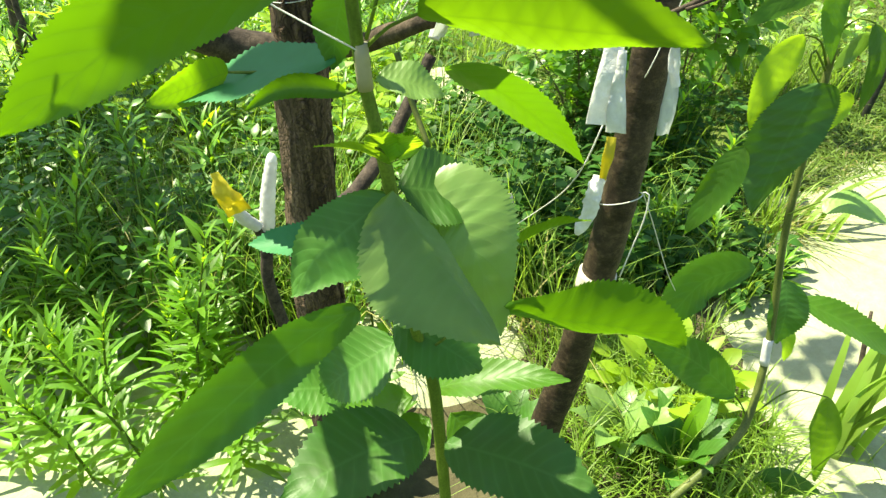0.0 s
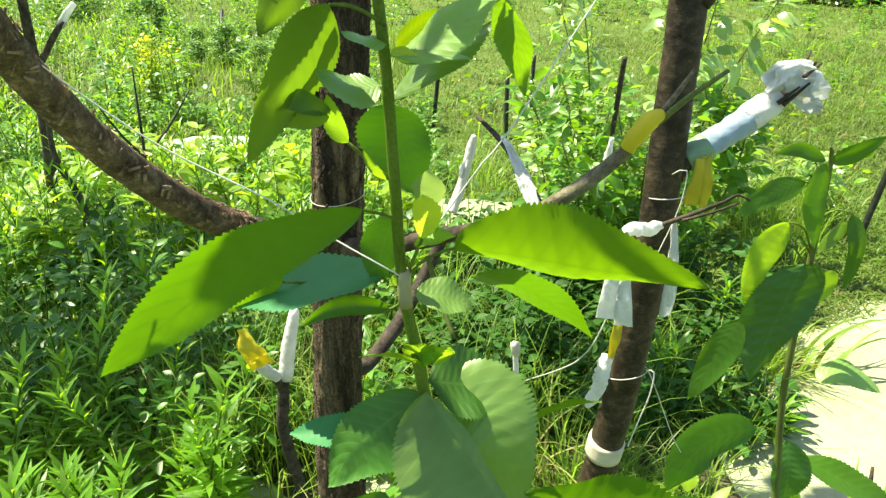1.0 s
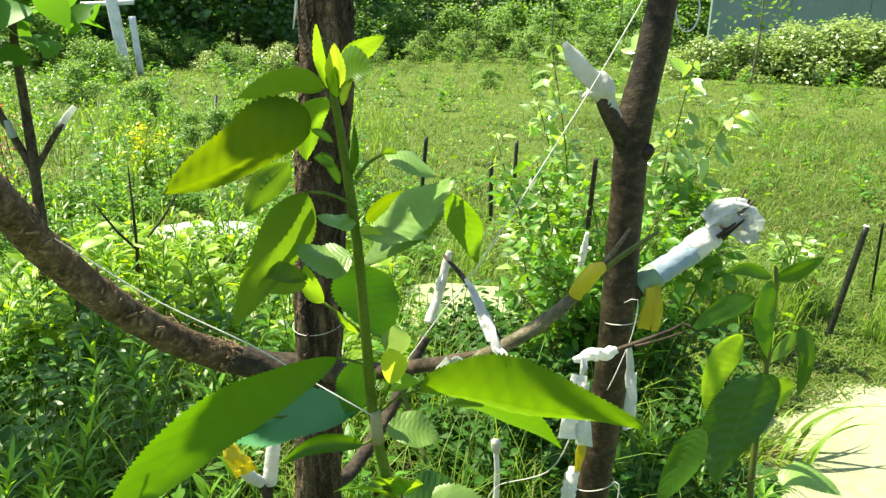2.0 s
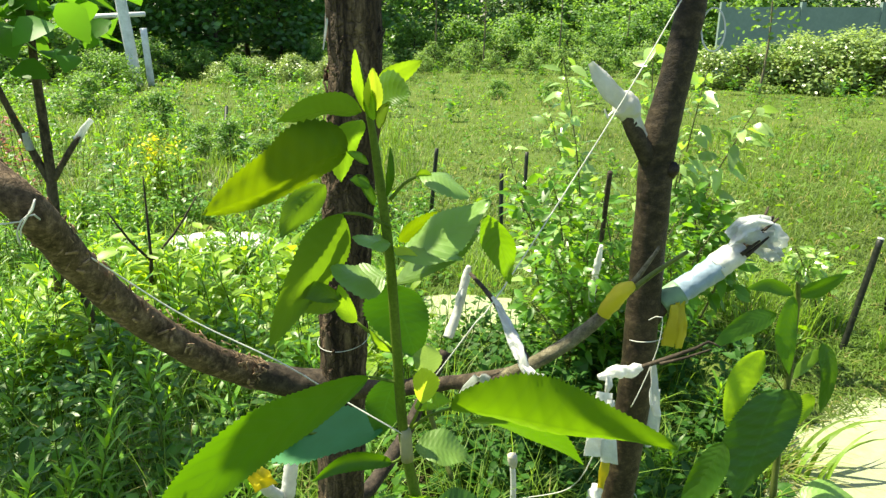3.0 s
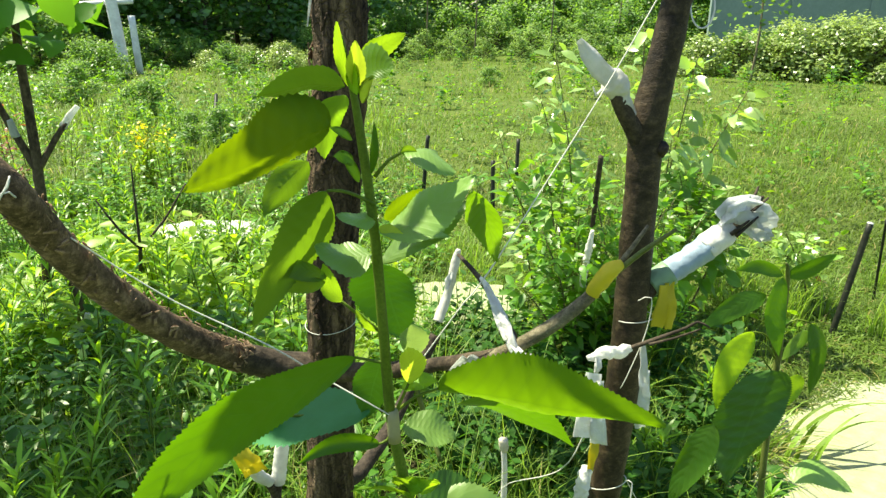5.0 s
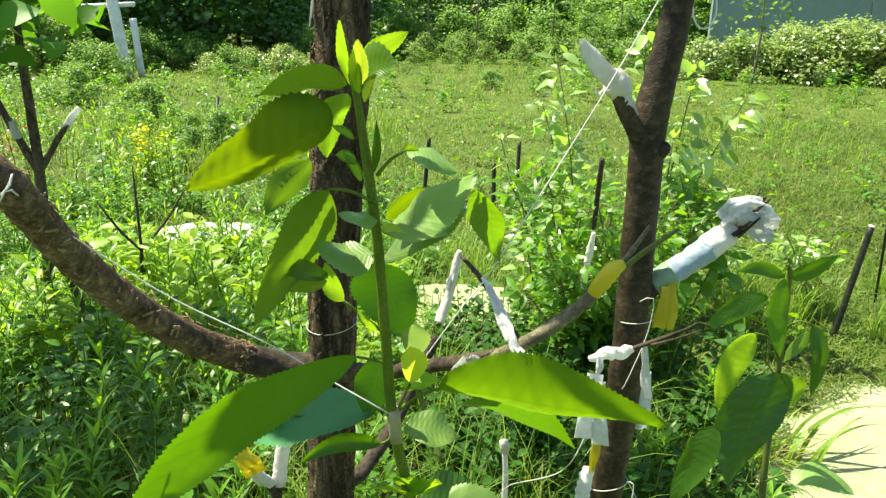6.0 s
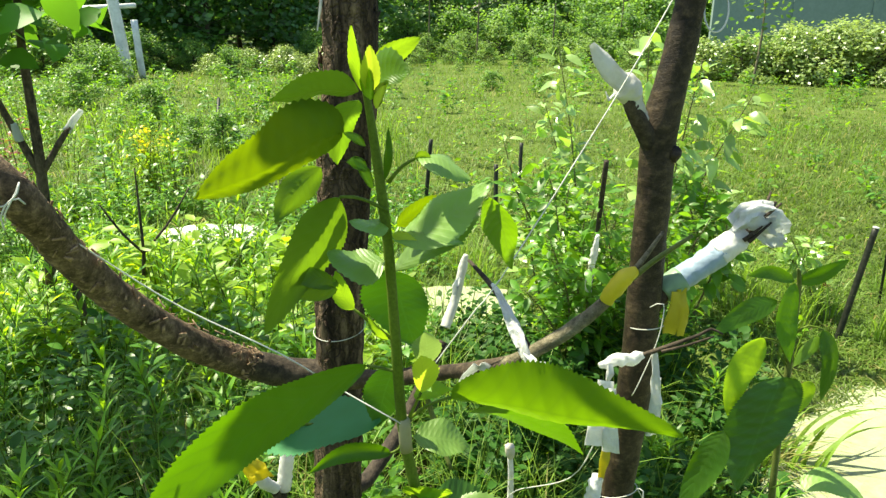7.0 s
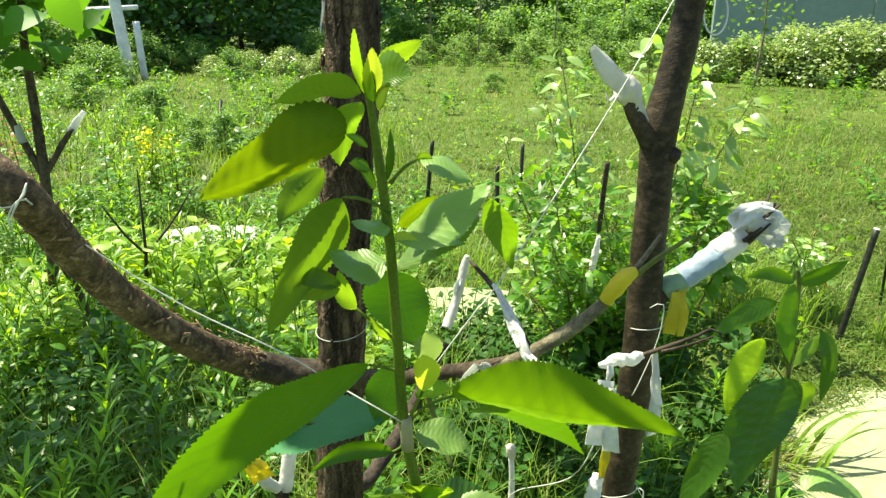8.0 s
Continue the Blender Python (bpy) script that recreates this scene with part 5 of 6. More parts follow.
def add_tuft(fol, x, y, n, L, spread=0.05, w=0.006, arch=(0.2, 0.9)):
    for k in range(n):
        a = rnd.uniform(0, 6.28)
        r = rnd.uniform(0, spread)
        fol.blade((x + r * math.cos(a), y + r * math.sin(a), -0.01), (math.cos(a + rnd.uniform(-0.5, 0.5)), math.sin(a + rnd.uniform(-0.5, 0.5))), L * rnd.uniform(0.5, 1.15), w * rnd.uniform(0.6, 1.3), rnd.uniform(*arch), 5)


# tall willow-leaved weeds near the front of the bed, one by one
kinds = []
for i in range(5):
    h = (0.50, 0.42, 0.36, 0.46, 0.30)[i]
    e = thing("willow_weed", (0, 0, 0), "tall leafy weed with narrow bright green leaves", "weed", "weeds in the bed")
    s, f = Mesh(), Mesh()
    add_willow(s, f, 0, 0, h * 0.85, 0.26, 58, (0.13, 0.20), 0.098)
    part("stem", s, STEM_GREEN, e)
    leaf_pieces(e, f, WEED_A)
    kinds.append(e)
spots = [(-0.89, 1.04, 0.0), (-0.81, 1.06, 0.0), (-0.68, 0.98, 0.0), (-0.66, 1.13, 0.0), (-0.50, 0.95, 0.0), (-0.75, 0.82, 0.0), (-0.62, 0.81, 0.0), (-0.37, 0.84, 0.0), (-0.48, 0.79, 0.0), (-0.93, 0.95, 0.0), (-0.47, 1.06, 0.0), (-1.02, 1.22, 0.0)]
spots += [(rnd.uniform(-1.25, -0.35), rnd.uniform(0.85, 1.2), 0) for _ in range(16)]
for i, p in enumerate(spots):
    src = kinds[i % 5]
    m = pose(p[0], p[1], 0.0, rnd.uniform(-9, 9), rnd.uniform(-9, 9), rnd.uniform(0, 360))
    if i < 5:
        src.matrix_basis = m
    else:
        copy_thing(src, m)

st1, fo1, st2, fo2, gr1, gr2 = Mesh(), Mesh(), Mesh(), Mesh(), Mesh(), Mesh()
for _ in range(330):
    x, y = rnd.uniform(-3.0, -0.22), rnd.uniform(1.2, 3.6)
    if keep_off(x, y) or (y < 1.5 and rnd.random() < 0.5):
        continue
    add_willow(st1, fo1, x, y, rnd.uniform(0.25, 0.5) * (0.6 if y > 2.5 and x > -2.0 else 1), 0.2, 34)
for _ in range(420):
    x, y = rnd.uniform(-3.4, 0.0), rnd.uniform(1.0, 4.6)
    if keep_off(x, y):
        continue
    add_broad(st2, fo2, x, y, rnd.uniform(0.15, 0.38) * (0.6 if y > 2.5 else 1))
# Weeds whose dark leaf colour stands in for shade in the bed.
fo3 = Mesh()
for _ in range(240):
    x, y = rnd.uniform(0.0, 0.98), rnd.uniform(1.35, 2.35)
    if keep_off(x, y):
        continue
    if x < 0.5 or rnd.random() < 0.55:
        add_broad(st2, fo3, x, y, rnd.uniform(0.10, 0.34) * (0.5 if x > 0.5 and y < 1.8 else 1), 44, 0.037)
    elif rnd.random() < 0.4 and x < 0.85:
        add_willow(st1, fo1, x, y, rnd.uniform(0.2, 0.42) * (0.5 if y < 1.8 else 1), 0.2, 30)
    else:
        add_tuft(gr1, x, y, 16, rnd.uniform(0.2, 0.4), 0.06, 0.0045)
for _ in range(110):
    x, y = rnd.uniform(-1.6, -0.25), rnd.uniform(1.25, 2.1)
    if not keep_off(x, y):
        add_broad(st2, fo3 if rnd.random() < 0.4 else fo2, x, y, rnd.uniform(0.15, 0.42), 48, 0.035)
single("weeds", fo3, WEED_SHADED, "broad-leaved weeds with leaves coloured dark as if shaded", "weeds", "stuff")
for _ in range(720):
    x, y = rnd.uniform(-3.0, 0.3), rnd.uniform(1.15, 3.6)
    if keep_off(x, y):
        continue
    add_tuft(gr1, x, y, 14, rnd.uniform(0.3, 0.58) * (0.6 if y > 2.5 else 1), 0.06, 0.0036)
for _ in range(120):
    x, y = rnd.uniform(0.2, 0.95), rnd.uniform(0.72, 2.2)
    if not keep_off(x, y):
        add_tuft(gr1, x, y, 18, 0.17, 0.06, 0.0045)
for _ in range(60):
    x, y = rnd.uniform(1.2, 3.2), rnd.uniform(2.1, 3.2)
    add_tuft(gr1, x, y, 18, 0.34, 0.07, 0.005)
li = Mesh()
for _ in range(75):
    x, y = rnd.uniform(-1.7, -0.1), rnd.uniform(1.9, 3.1)
    if keep_off(x, y):
        continue
    add_broad(st2, li, x, y, rnd.uniform(0.2, 0.42), 30, 0.075)
single("weeds", li, WEED_C, "bright yellow-green broad-leaved weeds", "weeds", "stuff")
single("weed_stems", st1, STEM_GREEN, "thin green weed stems", "weeds", "stuff")
single("weeds", fo1, WEED_A, "dense narrow-leaved green weeds", "weeds", "stuff")
single("weed_stems", st2, STEM_GREEN, "thin green weed stems", "weeds", "stuff")
single("weeds", fo2, WEED_B, "dense broad-leaved dark green weeds", "weeds", "stuff")
for _ in range(150):
    x, y = rnd.uniform(0.20, 0.68), rnd.uniform(0.72, 1.25)
    if not keep_off(x, y):
        add_tuft(gr1, x, y, 14, rnd.uniform(0.08, 0.2), 0.05, 0.0035, (0.3, 1.2))
single("tall_grass", gr1, GRASS, "tall arching green grass among the weeds", "grass", "stuff")

# grass clump by the path, with dry blades at its foot
tuft = thing("grass_clump", (0.97, 1.72, 0), "large arching grass clump with dry blades at its foot", "grass")
m1, m2 = Mesh(), Mesh()
add_tuft(m1, 0.97, 1.72, 75, 0.21, 0.10, 0.006, (0.4, 1.2))
add_tuft(m2, 0.97, 1.68, 60, 0.20, 0.10, 0.005, (0.6, 1.3))
part("foliage", m1, GRASS, tuft)
part("dry_foliage", m2, GRASS_DRY, tuft, "straw-coloured dry blades")

for k in range(6):
    a = rnd.uniform(-0.7, 0.9)
    part("blade", Mesh().blade((1.06 + rnd.uniform(-0.05, 0.05), 1.66 + rnd.uniform(-0.06, 0.06), -0.01), (math.cos(a), math.sin(a)), rnd.uniform(0.28, 0.42), 0.016, rnd.uniform(0.6, 1.1), 9), GRASS, tuft)

stick = thing("stick", (0.80, 0.90, 0), "thin dark bare stalk standing by the sandy path", "stick")
part("shaft", Mesh().tube([(0.797, 0.892, -0.03), (0.813, 0.940, 0.112), (0.826, 0.990, 0.211), (0.830, 1.010, 0.262)], [0.006, 0.0055, 0.0045, 0.003], 7, 0.03, 0.08), BARK_DARK, stick)

fine = random.Random(77)
wisps, straws = Mesh(), Mesh()
for i in range(620):
    x, y = fine.uniform(-0.98, -0.16), fine.uniform(1.12, 1.62)
    a = fine.uniform(0, 6.28)
    (straws if i % 5 == 0 else wisps).blade((x, y, -0.01), (math.cos(a), math.sin(a)), fine.uniform(0.28, 0.56), fine.uniform(0.002, 0.0042), fine.uniform(0.15, 0.9), 5)
single("fine_grass", wisps, GRASS, "thin bright grass blades standing among the weeds", "grass", "stuff")
single("dry_stalks", straws, GRASS_DRY, "thin pale dry stalks among the weeds", "grass", "stuff")
bleached = thing("dry_grass_tuft", (0.21, 1.24, 0), "tuft of bleached arching dry grass in the bed", "grass")
for k in range(12):
    a = rnd.uniform(0, 6.28)
    part("blade", Mesh().blade((0.21 + rnd.uniform(-0.05, 0.05), 1.24 + rnd.uniform(-0.04, 0.04), -0.01), (math.cos(a), math.sin(a)), rnd.uniform(0.25, 0.42), 0.006, rnd.uniform(0.5, 1.25), 9), GRASS_DRY, bleached)

# lily-like broad blades at the path's near edge
lily = thing("daylily", (0.80, 0.92, 0), "clump of long pale green strap leaves", "plant")
for k in range(16):
    a = rnd.uniform(-1.2, 1.2)
    part("leaf", Mesh().blade((0.80 + rnd.uniform(-0.04, 0.04), 0.90 + rnd.uniform(-0.04, 0.04), -0.01), (math.cos(a), math.sin(a)), rnd.uniform(0.3, 0.5), 0.020, rnd.uniform(0.3, 0.8), 9), GRASS, lily)

lime = thing("lime_plant", (0.49, 1.01, 0.0), "low bright yellow-green leafy plant", "plant")
lm = Mesh()
lx, ly, _ = (0.49, 1.01, 0.0)
for k in range(80):
    d = rdir(0.05, 0.9)
    lm.small_leaf(Vector((lx, ly, 0.02)) + d * rnd.uniform(0.02, 0.15), d, (rnd.uniform(-0.4, 0.4), rnd.uniform(-0.6, 0.2), 1), rnd.uniform(0.04, 0.075), rnd.uniform(0.025, 0.045), 0.2)
part("stem", Mesh().tube([(lx, ly, -0.01), (lx + 0.01, ly, 0.1)], [0.005, 0.003], 7, 0.03), STEM_GREEN, lime)
leaf_pieces(lime, lm, WEED_C)

# broad-leaved low plants between the trees and the path
def dock(x, y, n, L, mat, label):
    e = thing("broad_leaf_plant", (x, y, 0), label, "plant", "low plants by the path")
    part("stem", Mesh().tube([(x, y, -0.01), (x, y, 0.05)], [0.006, 0.004], 7, 0.02), STEM_GREEN, e)
    for k in range(n):
        a = k * 2.4 + rnd.uniform(-0.3, 0.3)
        r = rnd.uniform(0.7, 1.0)
        up = rnd.uniform(0.25, 0.9)
        b = (x + 0.015 * math.cos(a), y + 0.015 * math.sin(a), 0.03)
        t = (x + L * r * math.cos(a), y + L * r * math.sin(a), 0.03 + L * up)
        part("leaf", Mesh().leaf(b, t, L * rnd.uniform(0.32, 0.45), (-math.cos(a), -math.sin(a), 1.2), 0.14, 0.3, 14, 0.06, k, 0.5), mat, e)


for p, n, L, mat in (((0.36, 0.90, 0.0), 9, 0.13, LEAF_BLUE), ((0.46, 0.84, 0.0), 8, 0.12, LEAF_SHADED), ((0.15, 0.89, 0.0), 9, 0.12, LEAF_SHADED), ((-0.13, 0.85, 0.0), 9, 0.13, LEAF_MAIN), ((-0.23, 0.95, 0.0), 8, 0.10, LEAF_BLUE), ((0.15, 1.81, 0.0), 9, 0.14, LEAF_MAIN), ((0.30, 1.65, 0.0), 9, 0.12, LEAF_YOUNG), ((0.09, 1.62, 0.0), 9, 0.12, LEAF_YOUNG)):
    dock(p[0], p[1], n, L, mat, "low rosette of broad green leaves on bed earth")

# lawn
lawn, dry = Mesh(), Mesh()
for _ in range(190000):
    u = rnd.random()
    y = 1.95 + 17.5 * u ** 2.0
    x = rnd.uniform(-0.8, 0.8) * (y + 1.2)
    tall = noise.noise(Vector((x * 0.55, y * 0.55, 3))) + (0.35 if x < -1.0 else 0)
    if keep_off(x, y) or (x < -0.3 and y < 3.2) or (y < 2.5 and x < 1.15) or (y > 9 and rnd.random() < 0.55):
        continue
    a = rnd.uniform(0, 6.28)
    k = 1 + y * 0.08
    h = rnd.uniform(0.02, 0.06) * (1 + 2.2 * max(0, tall))
    (dry if rnd.random() < 0.06 else lawn).blade((x, y, -0.02), (math.cos(a), math.sin(a)), h * k + 0.02, 0.006 * k, rnd.uniform(0.7, 1.7), 2)
for _ in range(36000):
    x, y = rnd.uniform(-6.5, 6.5), rnd.uniform(-3.5, 6.0)
    if (y > -1.1 and abs(x) < 0.8 * (y + 1.2)) or keep_off(x, y):
        continue
    a = rnd.uniform(0, 6.28)
    lawn.blade((x, y, -0.02), (math.cos(a), math.sin(a)), rnd.uniform(0.05, 0.12), 0.011, rnd.uniform(0.7, 1.7), 2)
single("lawn_grass", lawn, GRASS_LAWN, "unmown sunlit meadow grass", "grass", "stuff")
single("dry_grass", dry, GRASS_DRY, "scattered straw-coloured grass blades", "grass", "stuff")

herb = Mesh()
for _ in range(3500):
    y = 2.5 + 12 * rnd.random() ** 1.8
    x = rnd.uniform(-0.8, 0.8) * (y + 1.2)
    if keep_off(x, y) or noise.noise(Vector((x * 0.9, y * 0.9, 9))) < -0.1:
        continue
    herb.small_leaf((x, y, rnd.uniform(0.0, 0.07)), rdir(0.0, 0.7), rdir(0.3, 1), rnd.uniform(0.03, 0.06) * (1 + y * 0.04), rnd.uniform(0.015, 0.03) * (1 + y * 0.04), 0.2)
single("lawn_herbs", herb, WEED_A, "low pale leafy herbs in the meadow grass", "weeds", "stuff")

# ---- sapling clump behind the right tree ----


def sapling(base, tops, label, n=30, size=0.075, mat=SAPLING_LEAF, low=0.15, bushy=0.0):
    e = thing("sapling", base, label, "sapling", "saplings in the garden")
    for top in tops:
        b, t = Vector(base), Vector(top)
        mid = b.lerp(t, 0.5) + Vector((rnd.uniform(-0.04, 0.04), rnd.uniform(-0.03, 0.03), 0.04))
        st = part("stem", Mesh().tube([tuple(b), tuple(mid), tuple(t)], [0.005, 0.0035, 0.0012], 7, 0.05, 0.05), BARK_GREY, e)
        f, stalks = Mesh(), Mesh()
        for k in range(n):
            u = low + (1 - low) * ((k + rnd.random()) / n) ** 0.85
            p = b.lerp(mid, u * 2) if u < 0.5 else mid.lerp(t, u * 2 - 1)
            ang = k * 2.4 + rnd.uniform(-0.4, 0.4)
            d = Vector((math.cos(ang), math.sin(ang), rnd.uniform(-0.2, 0.5)))
            reach = rnd.uniform(0.012, 0.03) + bushy * rnd.random() * (1.1 - u)
            L = size * rnd.uniform(0.5, 1.2) * (1.15 - 0.35 * u)
            q = p + d * reach
            stalks.tube([tuple(p), tuple(q)], [0.0012, 0.0008], 4, 0.3, cap=False)
            face = Vector((rnd.gauss(-0.3, 0.5), rnd.gauss(-0.1, 0.5), rnd.uniform(0.4, 1.0)))
            f.small_leaf(q, d * 0.8 + Vector((0, 0, rnd.uniform(-0.9, 0.5))), face, L * 0.95, L * rnd.uniform(0.36, 0.5), rnd.uniform(0.0, 0.45))
        if bushy:
            part("foliage", f, mat, st)
        else:
            leaf_pieces(st, f, mat)
        tagged(part("twig", stalks, STEM_GREEN, st), kind="stuff")
    return e


sapling((0.66, 3.06, 0.0), [(0.469, 2.760, 1.159), (0.431, 2.822, 0.944), (0.547, 2.760, 0.766)], "young fruit sapling with pale upright shoots", 64, 0.100)
sapling((0.52, 3.19, 0.0), [(0.278, 3.010, 0.772), (0.366, 2.948, 0.555)], "slender young fruit sapling", 36, 0.071)
sapling((1.00, 2.93, 0.0), [(0.784, 2.635, 1.215), (0.951, 2.510, 1.120), (1.124, 2.447, 1.006), (0.890, 2.510, 0.834)], "young fruit sapling with pale upright shoots", 64, 0.105)
sapling((0.67, 2.29, 0.0), [(0.487, 2.000, 0.783), (0.340, 2.000, 0.619), (0.722, 2.000, 0.693), (0.593, 1.950, 0.617)], "bushy young fruit sapling", 112, 0.062, WEED_B, 0.1, 0.14)
sapling((0.47, 2.25, 0.0), [(0.333, 1.900, 0.634), (0.448, 1.900, 0.561), (0.278, 1.950, 0.448)], "bushy young fruit sapling", 112, 0.066, WEED_B, 0.1, 0.14)
sapling((0.55, 2.32, 0.0), [(0.378, 2.100, 0.693), (0.496, 2.150, 0.718), (0.589, 2.100, 0.683)], "bushy young fruit sapling", 74, 0.066, WEED_B, 0.2, 0.13)
sapling((0.86, 2.40, 0.0), [(0.798, 2.150, 0.689), (0.911, 2.150, 0.640), (0.746, 2.100, 0.587)], "bushy young fruit sapling", 70, 0.066, WEED_B, 0.2, 0.12)
sapling((0.48, 2.44, 0.0), [(0.318, 2.250, 0.580), (0.448, 2.250, 0.722), (0.560, 2.250, 0.782)], "leafy young fruit sapling", 60, 0.070, SAPLING_LEAF, 0.25, 0.09)
sapling((1.41, 3.19, 0.0), [(1.090, 2.635, 0.630), (1.047, 2.635, 0.415), (1.221, 2.635, 0.341)], "bushy young fruit sapling", 84, 0.066, SAPLING_LEAF, 0.15, 0.12)
sapling((1.76, 2.93, 0.0), [(1.613, 2.760, 0.349), (1.510, 2.760, 0.375), (1.421, 2.760, 0.324)], "short leafy fruit sapling", 56, 0.062, SAPLING_LEAF, 0.2, 0.05)
sapling((0.56, 2.74, 0.0), [(0.264, 2.500, 0.690), (0.390, 2.480, 0.760), (0.483, 2.500, 0.640)], "leafy young fruit sapling with dark glossy leaves", 90, 0.085, WEED_B, 0.25, 0.12)
sapling((1.10, 2.70, 0.0), [(0.931, 2.500, 0.690), (1.023, 2.480, 0.650), (1.120, 2.500, 0.560)], "leafy young fruit sapling with dark glossy leaves", 80, 0.085, WEED_B, 0.25, 0.12)

# ---- multi-stemmed young tree on the left ----
ml = thing("young_tree", (-1.38, 2.4, 0), "pruned young tree with bare dark stems and wrapped cuts", "tree")
for pts, r in (
        ([(-1.38, 2.4, -0.02), (-1.491, 2.400, 0.166), (-1.452, 2.380, 0.497), (-1.421, 2.360, 0.738), (-1.405, 2.350, 0.960), (-1.384, 2.330, 1.222), (-1.335, 2.300, 1.428)], (0.026, 0.022, 0.02, 0.018, 0.016, 0.013, 0.011)),
        ([(-1.417, 2.360, 0.717), (-1.461, 2.340, 0.863), (-1.499, 2.320, 1.002), (-1.520, 2.300, 1.115)], (0.014, 0.013, 0.011, 0.009)),
        ([(-1.417, 2.360, 0.738), (-1.347, 2.380, 0.846), (-1.312, 2.400, 0.897)], (0.012, 0.011, 0.009)),
        ([(-1.22, 2.3, -0.02), (-1.287, 2.200, 0.075), (-1.270, 2.200, 0.301), (-1.329, 2.200, 0.472), (-1.319, 2.200, 0.636)], (0.016, 0.014, 0.012, 0.010, 0.008))):
    part("stem", Mesh().tube(pts, r, 10, 0.03, 0.1), BARK_STEM, ml)
for a, b in (((-1.327, 2.400, 0.883), (-1.272, 2.420, 0.954)), ((-1.462, 2.340, 0.859), (-1.468, 2.330, 0.920)), ((-1.262, 2.190, 0.195), (-1.243, 2.190, 0.250))):
    part("graft_wrap", Mesh().tube([a, b], [0.016, 0.010], 10, 0.01, 0.3), FILM, ml, "pale film wrap")
cr = Mesh()
for k in range(440):
    w = rdir(-1, 1) * (rnd.random() ** 0.45)
    # First clump lies out of view, placed to shade the left bed.
    p = Vector((-1.72, 1.68, 1.76)) + Vector((w.x * 0.45, w.y * 0.36, w.z * 0.34))
    if 190 < k <= 520:
        p = Vector((-1.42, 2.25, 1.37)) + Vector((w.x * 0.42, w.y * 0.3, w.z * 0.24))
    if 400 < k <= 520:
        p = Vector((-1.13, 1.66, 1.33)) + Vector((w.x * 0.22, w.y * 0.25, w.z * 0.10))
    d = rdir(-0.7, 0.4)
    if 190 < k <= 400 and k % 3 == 0:
        continue
    cr.small_leaf(p, d, (rnd.uniform(-0.8, 0.8), rnd.uniform(-0.9, 0.5), 1), rnd.uniform(0.07, 0.14), rnd.uniform(0.055, 0.10), rnd.uniform(0.1, 0.5))
part("crown", cr, CROWN_LEAF, ml)
for tip in ((-1.9, 2.0, 1.9), (-1.25, 2.2, 1.5), (-1.8, 1.6, 1.8), (-2.0, 1.8, 1.9), (-1.6, 1.9, 1.85), (-0.98, 1.66, 1.36)):
    part("stem", Mesh().tube([(-1.335, 2.300, 1.428), tip], [0.010, 0.004], 7, 0.08, 0.1), BARK_STEM, ml)

# bare forked twigs in the weeds
for base, tips, lab in (((-1.33, 2.77, 0.0), [(-1.150, 2.500, 0.728), (-0.991, 2.600, 0.627), (-1.254, 2.400, 0.612)], "bare dark forked twig in the weeds"),):
    e = thing("bare_twig", base, lab, "twig")
    root = Vector((-1.163, 2.500, 0.389))
    part("stem", Mesh().tube([base, tuple(root)], [0.008, 0.007], 7, 0.05), BARK_DARK, e)
    for t in tips:
        part("twig", Mesh().tube([tuple(root), tuple(root.lerp(Vector(t), 0.5) + Vector((0, 0, -0.02))), t], [0.006, 0.005, 0.0025], 7, 0.05, 0.1), BARK_DARK, e)

# yellow flowers, reddish shrub, weeds at the meadow's edge
fl = thing("flower_clump", (-2.13, 4.9, 0), "clump of tall yellow flowers in the meadow", "flowers")
a, b, c = Mesh(), Mesh(), Mesh()
for k in range(26):
    x, y = -2.13 + rnd.gauss(0, 0.05) + (0.16 if k > 19 else 0), 4.9 + rnd.gauss(0, 0.09)
    add_willow(a, b, x, y, rnd.uniform(0.3, 0.48), 0.15, 18)
    for j in range(4):
        c.small_leaf((x + rnd.gauss(0, 0.02), y + rnd.gauss(0, 0.02), rnd.uniform(0.30, 0.52)), rdir(-0.2, 0.9), (0, 0, 1), 0.03, 0.022, 0.1)
tagged(part("stem", a, STEM_GREEN, fl), kind="stuff")
tagged(part("foliage", b, WEED_C, fl), kind="stuff")
tagged(part("blossom", c, FLOWER_YELLOW, fl, "yellow blossoms"), kind="stuff")

clump = Mesh()
cst = Mesh()
for _ in range(420):
    x = rnd.uniform(-9, -0.6)
    y = rnd.uniform(4.2, 13)
    if rnd.random() < 0.45 * max(0, -x / 5) + 0.12:
        add_broad(cst, clump, x, y, rnd.uniform(0.2, 0.55), 42, 0.07)
for _ in range(70):
    x, y = rnd.uniform(-4, 12), rnd.uniform(9, 19)
    add_broad(cst, clump, x, y, rnd.uniform(0.25, 0.5), 40, 0.09)
for _ in range(240):
    y = rnd.uniform(4.5, 15)
    x = rnd.uniform(-0.3, 0.75) * y
    add_broad(cst, clump, x, y, rnd.uniform(0.08, 0.26), 16, 0.05)
wil = Mesh()
for _ in range(260):
    y = rnd.uniform(3.2, 8.5)
    x = -rnd.uniform(0.12, 0.78) * y
    if keep_off(x, y) or noise.noise(Vector((x * 0.8, y * 0.8, 31))) < -0.12:
        continue
    if rnd.random() < 0.55:
        add_willow(cst, wil, x, y, rnd.uniform(0.18, 0.48), 0.2, 24, (0.14, 0.24))
    else:
        add_broad(cst, clump, x, y, rnd.uniform(0.15, 0.42), 30, 0.05)
reeds = Mesh()
